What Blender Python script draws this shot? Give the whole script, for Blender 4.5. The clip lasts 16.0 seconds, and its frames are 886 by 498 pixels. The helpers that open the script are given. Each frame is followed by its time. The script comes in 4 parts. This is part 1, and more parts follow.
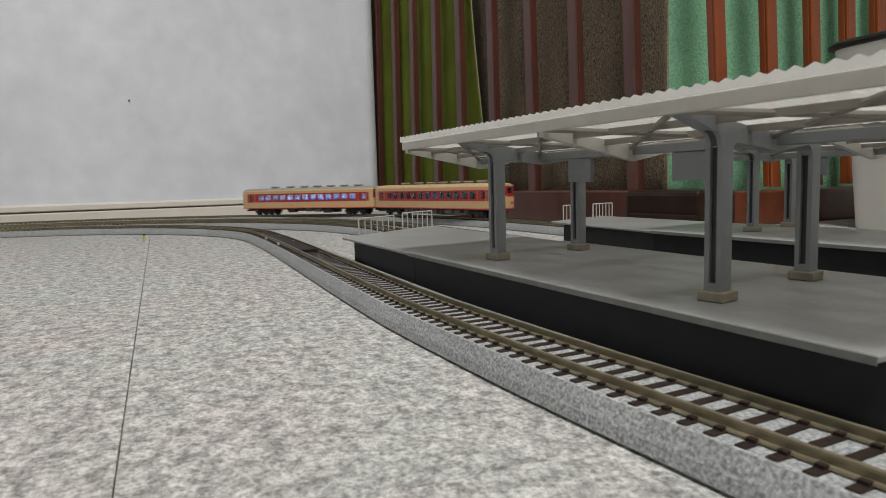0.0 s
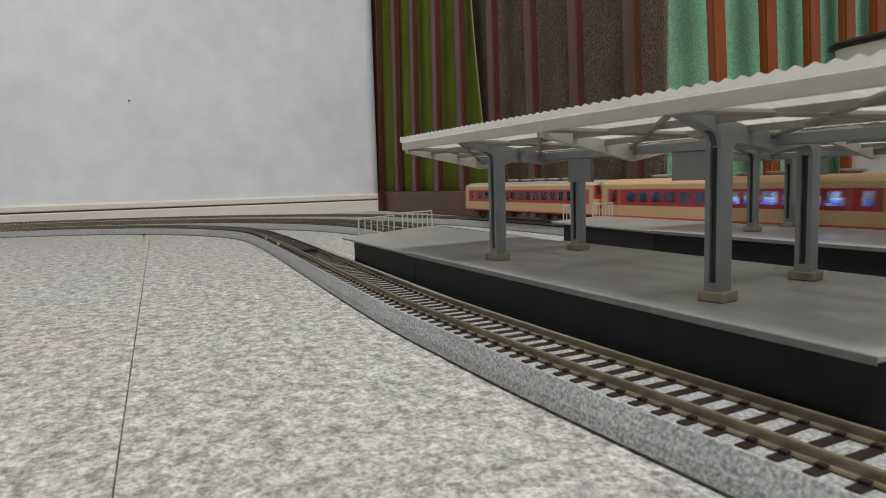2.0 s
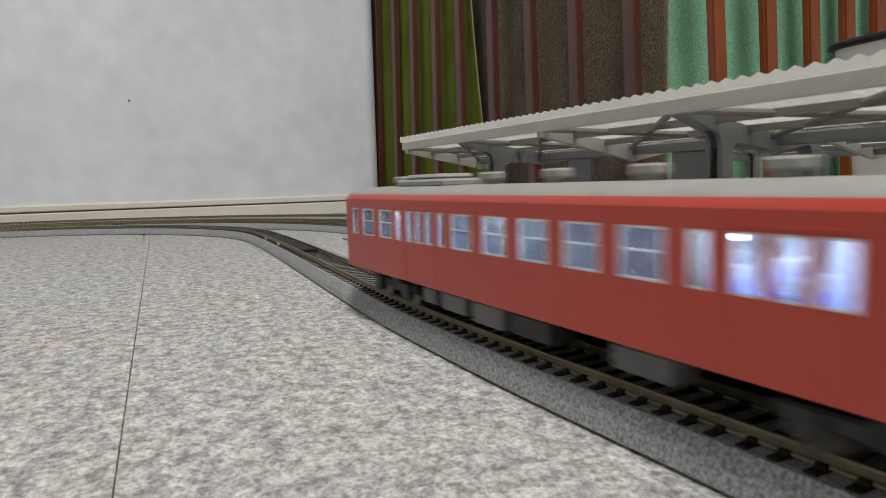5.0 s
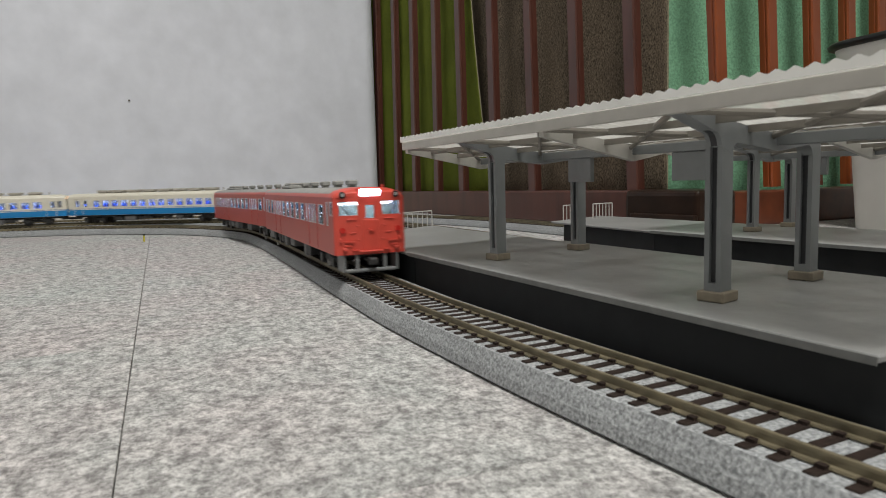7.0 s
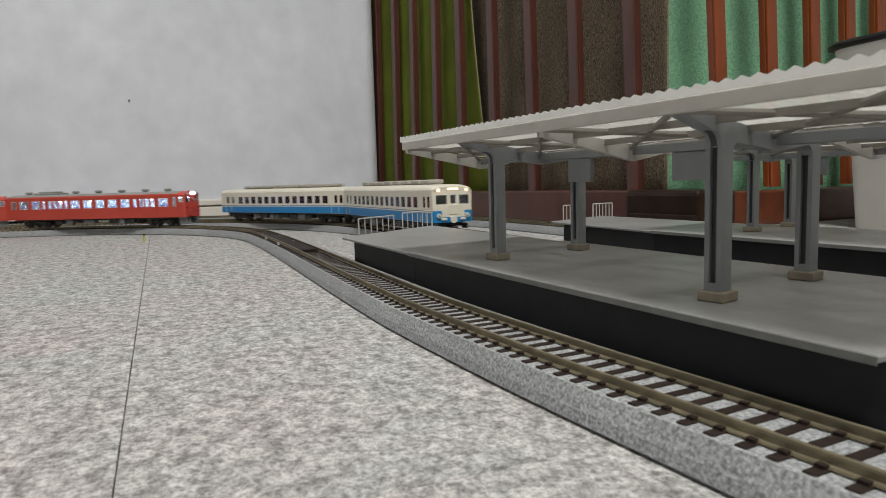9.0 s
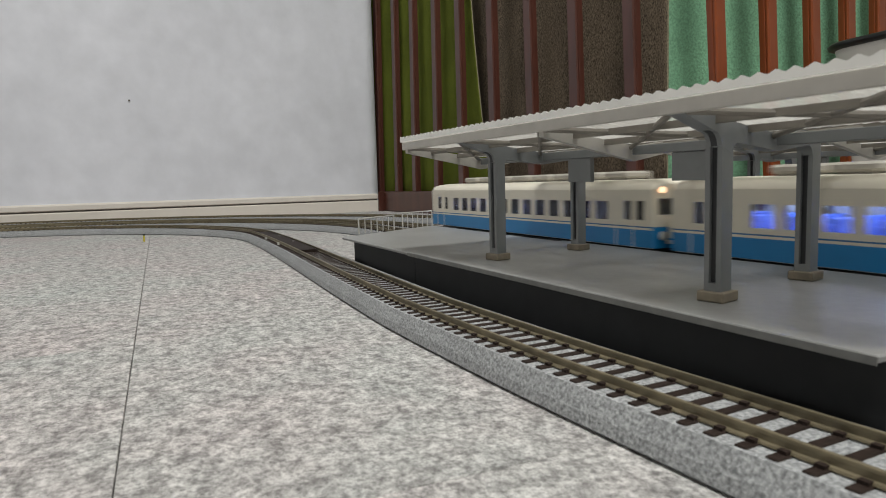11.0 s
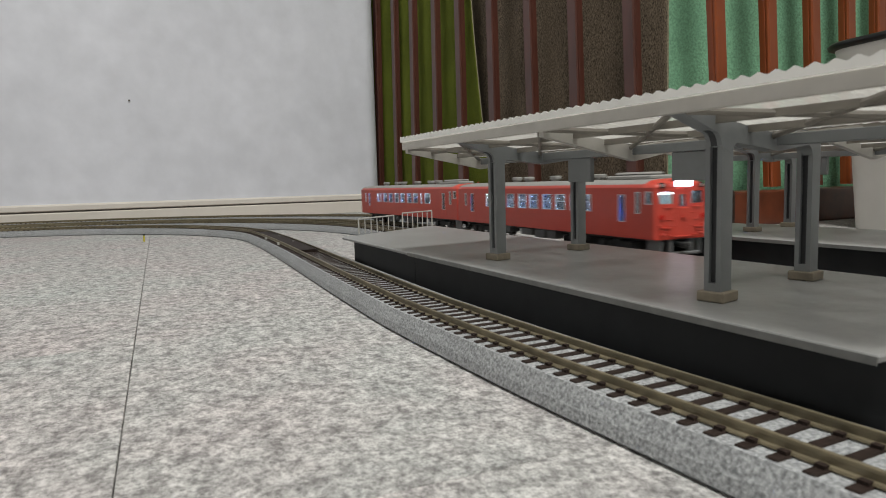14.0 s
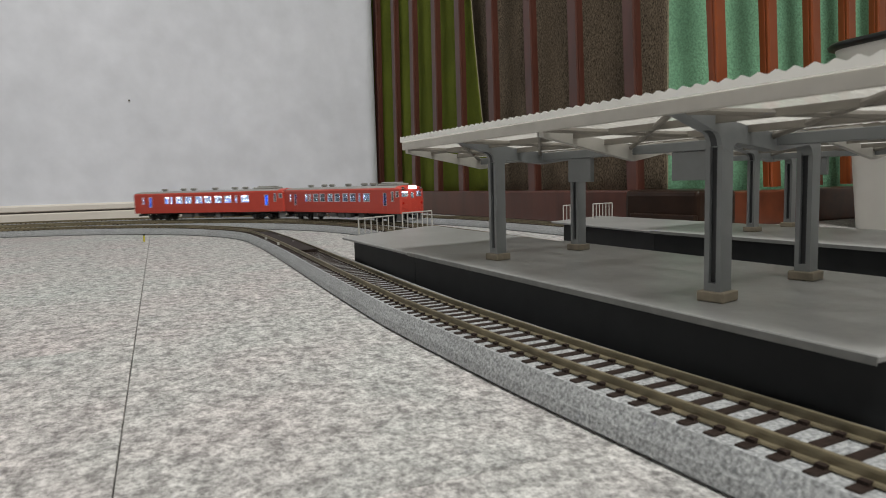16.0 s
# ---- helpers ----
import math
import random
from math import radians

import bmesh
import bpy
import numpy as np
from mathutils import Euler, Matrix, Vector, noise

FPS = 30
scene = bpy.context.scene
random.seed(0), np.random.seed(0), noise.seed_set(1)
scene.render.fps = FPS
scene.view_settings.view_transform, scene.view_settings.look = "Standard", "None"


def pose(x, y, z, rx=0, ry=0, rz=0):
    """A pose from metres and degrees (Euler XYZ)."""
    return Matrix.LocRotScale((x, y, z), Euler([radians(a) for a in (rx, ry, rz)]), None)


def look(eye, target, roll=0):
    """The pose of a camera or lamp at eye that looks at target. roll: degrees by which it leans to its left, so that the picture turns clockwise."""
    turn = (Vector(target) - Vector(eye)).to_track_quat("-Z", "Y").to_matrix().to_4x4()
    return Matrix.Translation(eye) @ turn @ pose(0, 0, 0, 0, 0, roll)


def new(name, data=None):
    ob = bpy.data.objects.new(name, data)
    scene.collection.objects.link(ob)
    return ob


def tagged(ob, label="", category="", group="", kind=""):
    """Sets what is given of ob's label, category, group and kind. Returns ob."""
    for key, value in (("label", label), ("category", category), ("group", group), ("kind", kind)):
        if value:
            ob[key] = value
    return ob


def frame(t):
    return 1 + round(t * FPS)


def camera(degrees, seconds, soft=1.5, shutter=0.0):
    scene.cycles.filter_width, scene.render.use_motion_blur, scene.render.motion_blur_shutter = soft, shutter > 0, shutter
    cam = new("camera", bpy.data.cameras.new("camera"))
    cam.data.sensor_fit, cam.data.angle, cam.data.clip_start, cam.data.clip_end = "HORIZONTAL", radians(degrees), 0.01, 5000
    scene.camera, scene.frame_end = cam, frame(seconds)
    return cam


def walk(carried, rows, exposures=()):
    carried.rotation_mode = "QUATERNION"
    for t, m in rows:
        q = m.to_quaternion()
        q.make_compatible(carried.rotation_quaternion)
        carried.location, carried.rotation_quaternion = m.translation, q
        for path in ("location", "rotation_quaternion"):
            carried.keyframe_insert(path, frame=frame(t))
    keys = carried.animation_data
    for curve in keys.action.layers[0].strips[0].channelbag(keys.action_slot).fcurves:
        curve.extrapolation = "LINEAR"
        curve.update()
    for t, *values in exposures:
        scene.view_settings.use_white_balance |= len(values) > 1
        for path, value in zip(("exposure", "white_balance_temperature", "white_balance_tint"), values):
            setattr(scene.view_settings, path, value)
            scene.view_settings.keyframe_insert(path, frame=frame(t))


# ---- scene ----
cam = camera(68.28, 16.0, soft=0.9, shutter=0.5)
EYE = Vector((0.0079, -0.0045, 0.0601))
HEAD, PITCH = radians(24.943), radians(5.7255)
AHEAD = Vector((-math.cos(HEAD) * math.cos(PITCH), math.sin(HEAD) * math.cos(PITCH), -math.sin(PITCH)))
POSE = look(EYE, EYE + AHEAD, -1.5786)
walk(cam, [(0.0, POSE), (16.0, POSE)])
cam.data.dof.use_dof, cam.data.dof.focus_distance, cam.data.dof.aperture_fstop = True, 0.50, 52.0

# ---- world and light ----
world = bpy.data.worlds.new("world")
scene.world = world
world.use_nodes = True
world.node_tree.nodes["Background"].inputs[0].default_value = (0.75, 0.85, 1.0, 1)
world.node_tree.nodes["Background"].inputs[1].default_value = 0.15
scene.view_settings.exposure = 0.0


def area_lamp(name, at, target, size, power, colour):
    lamp = bpy.data.lights.new(name, "AREA")
    lamp.shape, lamp.size, lamp.energy, lamp.color = "DISK", size, power, colour
    ob = new(name, lamp)
    ob.matrix_world = look(at, target)
    return ob


area_lamp("ceiling_lamp_light", (0.66, -0.07, 2.28), (0.66, -0.07, 0), 0.62, 64.0, (1.0, 0.995, 0.95))

# ---- materials ----


def mat(name, colour, rough=0.5, metal=0.0, grain=0.0, scale=200.0, bump=0.0, stain=0.0, stain_scale=12.0, colour2=None,
        vary=0.0, emit=0.0, emit_colour=None, coat=0.0, spec=0.5, stretch=None, trans=0.0, sharp=False):
    m = bpy.data.materials.new(name)
    m.use_nodes = True
    nt = m.node_tree
    b = nt.nodes["Principled BSDF"]
    b.inputs["Roughness"].default_value = rough
    b.inputs["Metallic"].default_value = metal
    b.inputs["Specular IOR Level"].default_value = spec
    b.inputs["Coat Weight"].default_value = coat
    b.inputs["Transmission Weight"].default_value = trans
    b.inputs["Base Color"].default_value = (*colour, 1)
    if emit:
        b.inputs["Emission Color"].default_value = (*(emit_colour or colour), 1)
        b.inputs["Emission Strength"].default_value = emit
    tc = nt.nodes.new("ShaderNodeTexCoord")
    vec = tc.outputs["Object"]
    if stretch:
        mp = nt.nodes.new("ShaderNodeMapping")
        mp.inputs["Scale"].default_value = stretch
        nt.links.new(vec, mp.inputs["Vector"])
        vec = mp.outputs[0]
    col = None
    if grain or bump:
        n = nt.nodes.new("ShaderNodeTexNoise")
        n.inputs["Scale"].default_value, n.inputs["Detail"].default_value = scale, 5
        nt.links.new(vec, n.inputs["Vector"])
        ramp = nt.nodes.new("ShaderNodeValToRGB")
        c2 = colour2 or tuple(min(1, c * (1 + grain)) for c in colour)
        c1 = tuple(c * (1 - grain) for c in colour)
        lo, hi = (0.44, 0.58) if sharp else (0.32, 0.68)
        ramp.color_ramp.elements[0].position, ramp.color_ramp.elements[1].position = lo, hi
        ramp.color_ramp.elements[0].color, ramp.color_ramp.elements[1].color = (*c1, 1), (*c2, 1)
        nt.links.new(n.outputs["Fac"], ramp.inputs["Fac"])
        col = ramp.outputs["Color"]
        if bump:
            bp = nt.nodes.new("ShaderNodeBump")
            bp.inputs["Strength"].default_value, bp.inputs["Distance"].default_value = 1.0, bump
            nt.links.new(n.outputs["Fac"], bp.inputs["Height"])
            nt.links.new(bp.outputs["Normal"], b.inputs["Normal"])
    if stain or vary:
        if col is None:
            rgb = nt.nodes.new("ShaderNodeRGB")
            rgb.outputs[0].default_value = (*colour, 1)
            col = rgb.outputs[0]
        hsv = nt.nodes.new("ShaderNodeHueSaturation")
        nt.links.new(col, hsv.inputs["Color"])
        total = None
        if stain:
            n2 = nt.nodes.new("ShaderNodeTexNoise")
            n2.inputs["Scale"].default_value, n2.inputs["Detail"].default_value = stain_scale, 3
            nt.links.new(tc.outputs["Object"], n2.inputs["Vector"])
            mr = nt.nodes.new("ShaderNodeMapRange")
            mr.inputs["From Min"].default_value, mr.inputs["From Max"].default_value = 0.3, 0.7
            mr.inputs["To Min"].default_value, mr.inputs["To Max"].default_value = 1 - stain, 1 + stain
            nt.links.new(n2.outputs["Fac"], mr.inputs["Value"])
            total = mr.outputs[0]
        if vary:
            oi = nt.nodes.new("ShaderNodeObjectInfo")
            mr2 = nt.nodes.new("ShaderNodeMapRange")
            mr2.inputs["To Min"].default_value, mr2.inputs["To Max"].default_value = 1 - vary, 1 + vary
            nt.links.new(oi.outputs["Random"], mr2.inputs["Value"])
            if total is None:
                total = mr2.outputs[0]
            else:
                mu = nt.nodes.new("ShaderNodeMath")
                mu.operation = "MULTIPLY"
                nt.links.new(total, mu.inputs[0])
                nt.links.new(mr2.outputs[0], mu.inputs[1])
                total = mu.outputs[0]
        nt.links.new(total, hsv.inputs["Value"])
        col = hsv.outputs[0]
    if col is not None:
        nt.links.new(col, b.inputs["Base Color"])
    return m


def carpet_material():
    """Needle-felt carpet tile: light and dark grey fibres in short streaks."""
    m = mat("carpet", (0.4, 0.4, 0.4), rough=0.95, spec=0.1)
    nt = m.node_tree
    b = nt.nodes["Principled BSDF"]
    tc = nt.nodes.new("ShaderNodeTexCoord")
    outs = []
    for sc, st, det, rgh in ((185.0, (1.0, 1.05, 1.0), 8, 0.72), (620.0, (1.0, 1.1, 1.0), 4, 0.65), (10.0, (1, 1, 1), 3, 0.6), (70.0, (1.0, 1.1, 1.0), 5, 0.7)):
        mp = nt.nodes.new("ShaderNodeMapping")
        mp.inputs["Scale"].default_value = st
        nt.links.new(tc.outputs["Object"], mp.inputs["Vector"])
        n = nt.nodes.new("ShaderNodeTexNoise")
        n.inputs["Scale"].default_value, n.inputs["Detail"].default_value, n.inputs["Roughness"].default_value = sc, det, rgh
        nt.links.new(mp.outputs[0], n.inputs["Vector"])
        outs.append(n.outputs["Fac"])
    r1 = nt.nodes.new("ShaderNodeValToRGB")
    r1.color_ramp.elements[0].position, r1.color_ramp.elements[1].position = 0.40, 0.58
    r1.color_ramp.elements[0].color, r1.color_ramp.elements[1].color = (0.28, 0.272, 0.268, 1), (0.615, 0.600, 0.594, 1)
    r2 = nt.nodes.new("ShaderNodeValToRGB")
    r2.color_ramp.elements[0].position, r2.color_ramp.elements[1].position = 0.39, 0.57
    r2.color_ramp.elements[0].color, r2.color_ramp.elements[1].color = (0.66, 0.66, 0.66, 1), (1.13, 1.13, 1.13, 1)
    r3 = nt.nodes.new("ShaderNodeValToRGB")
    r3.color_ramp.elements[0].position, r3.color_ramp.elements[1].position = 0.3, 0.7
    r3.color_ramp.elements[0].color, r3.color_ramp.elements[1].color = (1.0, 0.93, 0.925, 1), (0.94, 0.995, 0.965, 1)
    r4 = nt.nodes.new("ShaderNodeValToRGB")
    r4.color_ramp.elements[0].position, r4.color_ramp.elements[1].position = 0.36, 0.62
    r4.color_ramp.elements[0].color, r4.color_ramp.elements[1].color = (0.82, 0.825, 0.83, 1), (1.07, 1.07, 1.07, 1)
    for o, r in zip(outs, (r1, r2, r3, r4)):
        nt.links.new(o, r.inputs["Fac"])
    last = r1.outputs[0]
    for r in (r2, r3, r4):
        mx = nt.nodes.new("ShaderNodeMixRGB")
        mx.blend_type = "MULTIPLY"
        mx.inputs[0].default_value = 1
        nt.links.new(last, mx.inputs[1])
        nt.links.new(r.outputs[0], mx.inputs[2])
        last = mx.outputs[0]
    nt.links.new(last, b.inputs["Base Color"])
    bp = nt.nodes.new("ShaderNodeBump")
    bp.inputs["Distance"].default_value = 0.0012
    nt.links.new(outs[1], bp.inputs["Height"])
    nt.links.new(bp.outputs[0], b.inputs["Normal"])
    return m


CARPET = carpet_material()
JOINT = mat("carpet_backing", (0.44, 0.40, 0.38), rough=0.95, grain=0.3, scale=300)
FOAM = mat("foam_ballast", (0.235, 0.243, 0.25), rough=0.9, grain=0.4, scale=1100, bump=0.0003, stain=0.07, stain_scale=40, colour2=(0.40, 0.41, 0.415))
RAIL = mat("tarnished_nickel_rail", (0.215, 0.183, 0.118), rough=0.48, metal=0.6, grain=0.25, scale=120, stain=0.15)
SLEEPER = mat("dark_brown_plastic", (0.022, 0.014, 0.011), rough=0.65, spec=0.2, grain=0.3, scale=400, vary=0.15)
DECK = mat("grey_platform_paint", (0.25, 0.251, 0.246), rough=0.36, grain=0.06, scale=300, stain=0.12, stain_scale=18, bump=0.00008)
SKIRT = mat("dark_platform_wall", (0.019, 0.0205, 0.022), rough=0.6, spec=0.25, grain=0.15, scale=90, stain=0.15)
LIP = mat("platform_edge", (0.155, 0.157, 0.15), rough=0.55, grain=0.12, scale=250, stain=0.1)
STEEL = mat("grey_plastic_column", (0.19, 0.2, 0.205), rough=0.45, grain=0.04, scale=200, stain=0.06, stain_scale=30)
# near-black stand-in for the shade inside the column slots and haunch grooves
SLOT_SHADE = mat("column_slot_shade", (0.03, 0.032, 0.035), rough=0.6, grain=0.1)
BASE_WOOD = mat("tan_column_base", (0.23, 0.195, 0.145), rough=0.6, grain=0.25, scale=150, vary=0.1)


def roof_material():
    """Thin white plastic sheet that lets part of the light through."""
    m = mat("white_corrugated_plastic", (0.88, 0.88, 0.85), rough=0.4, grain=0.03, scale=90, stain=0.04)
    nt = m.node_tree
    tl, mx = nt.nodes.new("ShaderNodeBsdfTranslucent"), nt.nodes.new("ShaderNodeMixShader")
    tl.inputs[0].default_value = (0.72, 0.705, 0.67, 1)
    mx.inputs[0].default_value = 0.64
    nt.links.new(nt.nodes["Principled BSDF"].outputs[0], mx.inputs[1])
    nt.links.new(tl.outputs[0], mx.inputs[2])
    clear, mx2 = nt.nodes.new("ShaderNodeBsdfTransparent"), nt.nodes.new("ShaderNodeMixShader")
    mx2.inputs[0].default_value = 0.54
    nt.links.new(mx.outputs[0], mx2.inputs[1])
    nt.links.new(clear.outputs[0], mx2.inputs[2])
    nt.links.new(mx2.outputs[0], nt.nodes["Material Output"].inputs["Surface"])
    return m


ROOF_WHITE = roof_material()
ROOF_EDGE = mat("white_sheet_edge", (0.86, 0.855, 0.82), rough=0.45, grain=0.03, scale=90, stain=0.04)
# roof frame seen against the light: its shade is put into this darker colour
PURLIN_SHADED = mat("shaded_roof_frame", (0.21, 0.192, 0.165), rough=0.55, grain=0.08, scale=150)
FASCIA = mat("off_white_roof_frame", (0.50, 0.48, 0.44), rough=0.5, grain=0.05, scale=150, stain=0.06)
FENCE = mat("pale_grey_fence", (0.42, 0.41, 0.38), rough=0.5, grain=0.1, scale=300)
WALLPAPER = mat("pale_wallpaper", (0.70, 0.712, 0.770), rough=0.8, grain=0.05, scale=22, bump=0.0004, stain=0.06, stain_scale=6)
BASEBOARD = mat("cream_baseboard", (0.72, 0.67, 0.61), rough=0.35, grain=0.02, scale=60, stain=0.03)
GROOVE = mat("baseboard_groove", (0.13, 0.11, 0.1), rough=0.7, grain=0.1)
LATTICE = mat("dark_brown_lacquered_wood", (0.075, 0.024, 0.016), rough=0.36, grain=0.3, scale=30, stretch=(1, 1, 0.12), stain=0.15, stain_scale=9, coat=0.1)
# same fence wood on the lit return, with the lamp's warm brightness in its colour
LATTICE_LIT = mat("lit_brown_lacquered_wood", (0.215, 0.050, 0.014), rough=0.34, grain=0.25, scale=30, stretch=(1, 1, 0.12), stain=0.12, coat=0.05, spec=0.35)
MAT_GREEN = mat("olive_green_felt_mat", (0.112, 0.136, 0.020), rough=0.95, grain=0.25, scale=500, bump=0.0006, stain=0.15, spec=0.1)
MAT_BROWN = mat("brown_fleck_mat", (0.085, 0.064, 0.048), rough=0.95, grain=0.5, scale=620, bump=0.0009, colour2=(0.200, 0.158, 0.112), stain=0.18, stretch=(1.0, 1.0, 0.6), spec=0.1)
MAT_MINT = mat("mint_green_turf_mat", (0.20, 0.405, 0.255), rough=0.95, grain=0.22, scale=380, bump=0.0014, stain=0.1, spec=0.1)
MAT_EDGE = mat("pale_mat_edge", (0.24, 0.215, 0.14), rough=0.9, grain=0.3, scale=400)
BIN_WHITE = mat("grey_white_bin_plastic", (0.78, 0.76, 0.72), rough=0.4, grain=0.02, scale=50, stain=0.03)
BLACK = mat("black_plastic", (0.012, 0.012, 0.013), rough=0.4, grain=0.2, scale=100)
# plinth of the lit return, its colour brightened and reddened for the light
PLINTH_LIT = mat("lit_brown_plinth_wood", (0.10, 0.027, 0.012), rough=0.33, grain=0.3, scale=40, stain=0.2, coat=0.1)
PLINTH_DARK = mat("near_black_brown_wood", (0.021, 0.011, 0.007), rough=0.34, grain=0.3, scale=40, stain=0.2, spec=0.18)
CEILING = mat("white_ceiling", (0.8, 0.8, 0.79), rough=0.9, grain=0.03, scale=60)
PLAINWALL = mat("cream_room_wall", (0.7, 0.69, 0.66), rough=0.85, grain=0.03, scale=40)

# ---- mesh helpers ----


def mesh_from(bm, name, material, smooth=False):
    me = bpy.data.meshes.new(name)
    bm.normal_update()
    bm.to_mesh(me)
    bm.free()
    for m in (material if isinstance(material, (list, tuple)) else [material]):
        me.materials.append(m)
    if smooth:
        for poly in me.polygons:
            poly.use_smooth = True
    return me


def part(name, bm, material, parent=None, label="", smooth=False):
    """Links a bmesh as one mesh object, under a thing or a part."""
    ob = new(name, mesh_from(bm, name, material, smooth))
    if parent is not None:
        ob.parent = parent
    if label:
        ob["label"] = label
    return ob


def share(name, me, parent, m):
    ob = new(name, me)
    ob.parent = parent
    ob.matrix_basis = m
    return ob


def thing(name, label, category, group="", kind="", at=None):
    ob = new(name)
    ob.empty_display_size = 0.02
    if at is not None:
        ob.matrix_basis = at
    return tagged(ob, label, category, group, kind)


def box(x0, x1, y0, y1, z0, z1, bevel=0.0, bm=None, seg=1):
    own = bmesh.new()
    c = Vector(((x0 + x1) / 2, (y0 + y1) / 2, (z0 + z1) / 2))
    bmesh.ops.create_cube(own, size=1, matrix=Matrix.Translation(c) @ Matrix.Diagonal((abs(x1 - x0), abs(y1 - y0), abs(z1 - z0), 1)))
    if bevel:
        bmesh.ops.bevel(own, geom=own.edges[:], offset=bevel, segments=seg, affect="EDGES", profile=0.5)
    if bm is None:
        return own
    return merge(bm, own)


def merge(bm, other):
    me = bpy.data.meshes.new("tmp")
    other.to_mesh(me)
    other.free()
    bm.from_mesh(me)
    bpy.data.meshes.remove(me)
    return bm


def prism(points, a0, a1, axis="x", bevel=0.0, bm=None):
    """Extrudes an outline (pairs in the two other axes, in order) from a0 to a1 along axis."""
    own = bmesh.new()

    def p3(u, v, a):
        return {"x": (a, u, v), "y": (u, a, v), "z": (u, v, a)}[axis]
    lo = [own.verts.new(p3(u, v, a0)) for u, v in points]
    hi = [own.verts.new(p3(u, v, a1)) for u, v in points]
    n = len(points)
    own.faces.new(lo)
    own.faces.new(hi[::-1])
    for i in range(n):
        own.faces.new((lo[i], hi[i], hi[(i + 1) % n], lo[(i + 1) % n]))
    bmesh.ops.recalc_face_normals(own, faces=own.faces[:])
    if bevel:
        bmesh.ops.bevel(own, geom=own.edges[:], offset=bevel, segments=1, affect="EDGES")
    if bm is None:
        return own
    return merge(bm, own)


def rod(p, q, r, n=8, bm=None, r2=None):
    own = bmesh.new()
    p, q = Vector(p), Vector(q)
    d = q - p
    m = Matrix.Translation((p + q) / 2) @ d.to_track_quat("Z", "Y").to_matrix().to_4x4()
    bmesh.ops.create_cone(own, cap_ends=True, segments=n, radius1=r, radius2=r if r2 is None else r2, depth=d.length, matrix=m)
    if bm is None:
        return own
    return merge(bm, own)


# ---- tracks ----
RAIL_Z = 0.012
# track: offset along the platforms, offset where the curve starts, start of the curve, radius
TRACKS = {1: (0.1053, 0.1228, -0.7405, 0.3831), 2: (0.2435, 0.253, -0.715, 0.498), 3: (0.2845, 0.300, -0.715, 0.545), 4: (0.430, 0.428, -0.715, 0.665)}


def track_path(number):
    """Centre line of a track, one end of the oval, as dense points with their running length; zero where it passes x = 0."""
    y0, top, cx, r = TRACKS[number]
    pts = []
    for x in np.arange(2.2, cx, -0.005):
        start = y0 if number != 1 else y0 - 0.002 + 0.035 * (min(max(x, -0.25), 0.02) + 0.2)
        start += 0.02 * (min(max(x, -0.14), 0.02) + 0.14) if number == 1 else 0
        bend = -0.127 if number == 1 else -0.25
        u = min(1, max(0, (bend - x) / (bend - cx)))
        u = u * u * (3 - 2 * u)
        pts.append((x, start + (top - start) * u))
    for a in np.arange(0, 180, 0.5):
        pts.append((cx - r * math.sin(radians(a)), top - r + r * math.cos(radians(a))))
    for x in np.arange(cx, 1.6, 0.01):
        pts.append((x, top - 2 * r))
    pts = np.array(pts)
    s = np.concatenate([[0], np.cumsum(np.hypot(*np.diff(pts, axis=0).T))])
    return pts, s - np.interp(0, -pts[:570, 0], s[:570])


PATHS = {n: track_path(n) for n in TRACKS}


def on_track(number, s):
    pts, run = PATHS[number]
    e = 0.004
    a, b, c = (Vector((np.interp(v, run, pts[:, 0]), np.interp(v, run, pts[:, 1]))) for v in (s - e, s, s + e))
    return b, (c - a).normalized()


def sweep(number, outline, s0, s1, step):
    """Sweeps an outline of (offset to the inside of the curve, height) along a track."""
    bm = bmesh.new()
    rows = []
    s = s0
    stops = list(np.arange(s0, s1, step)) + [s1]
    for s in stops:
        c, d = on_track(number, s)
        n = Vector((-d.y, d.x))
        rows.append([bm.verts.new((c.x + n.x * u, c.y + n.y * u, v)) for u, v in outline])
    k = len(outline)
    for a, b in zip(rows, rows[1:]):
        for i in range(k):
            bm.faces.new((a[i], b[i], b[(i + 1) % k], a[(i + 1) % k]))
    bm.faces.new(rows[0])
    bm.faces.new(rows[-1][::-1])
    bmesh.ops.recalc_face_normals(bm, faces=bm.faces[:])
    return bm


SLEEPER_PITCH = 0.0070


def sleeper_mesh():
    bm = box(-0.0014, 0.0014, -0.0132, 0.0132, -0.0022, 0.0, 0.0003)
    for y in (-0.0083, 0.0083):
        box(-0.0010, 0.0010, y - 0.0019, y + 0.0019, -0.0002, 0.0007, 0.0, bm)
    return mesh_from(bm, "sleeper", SLEEPER)


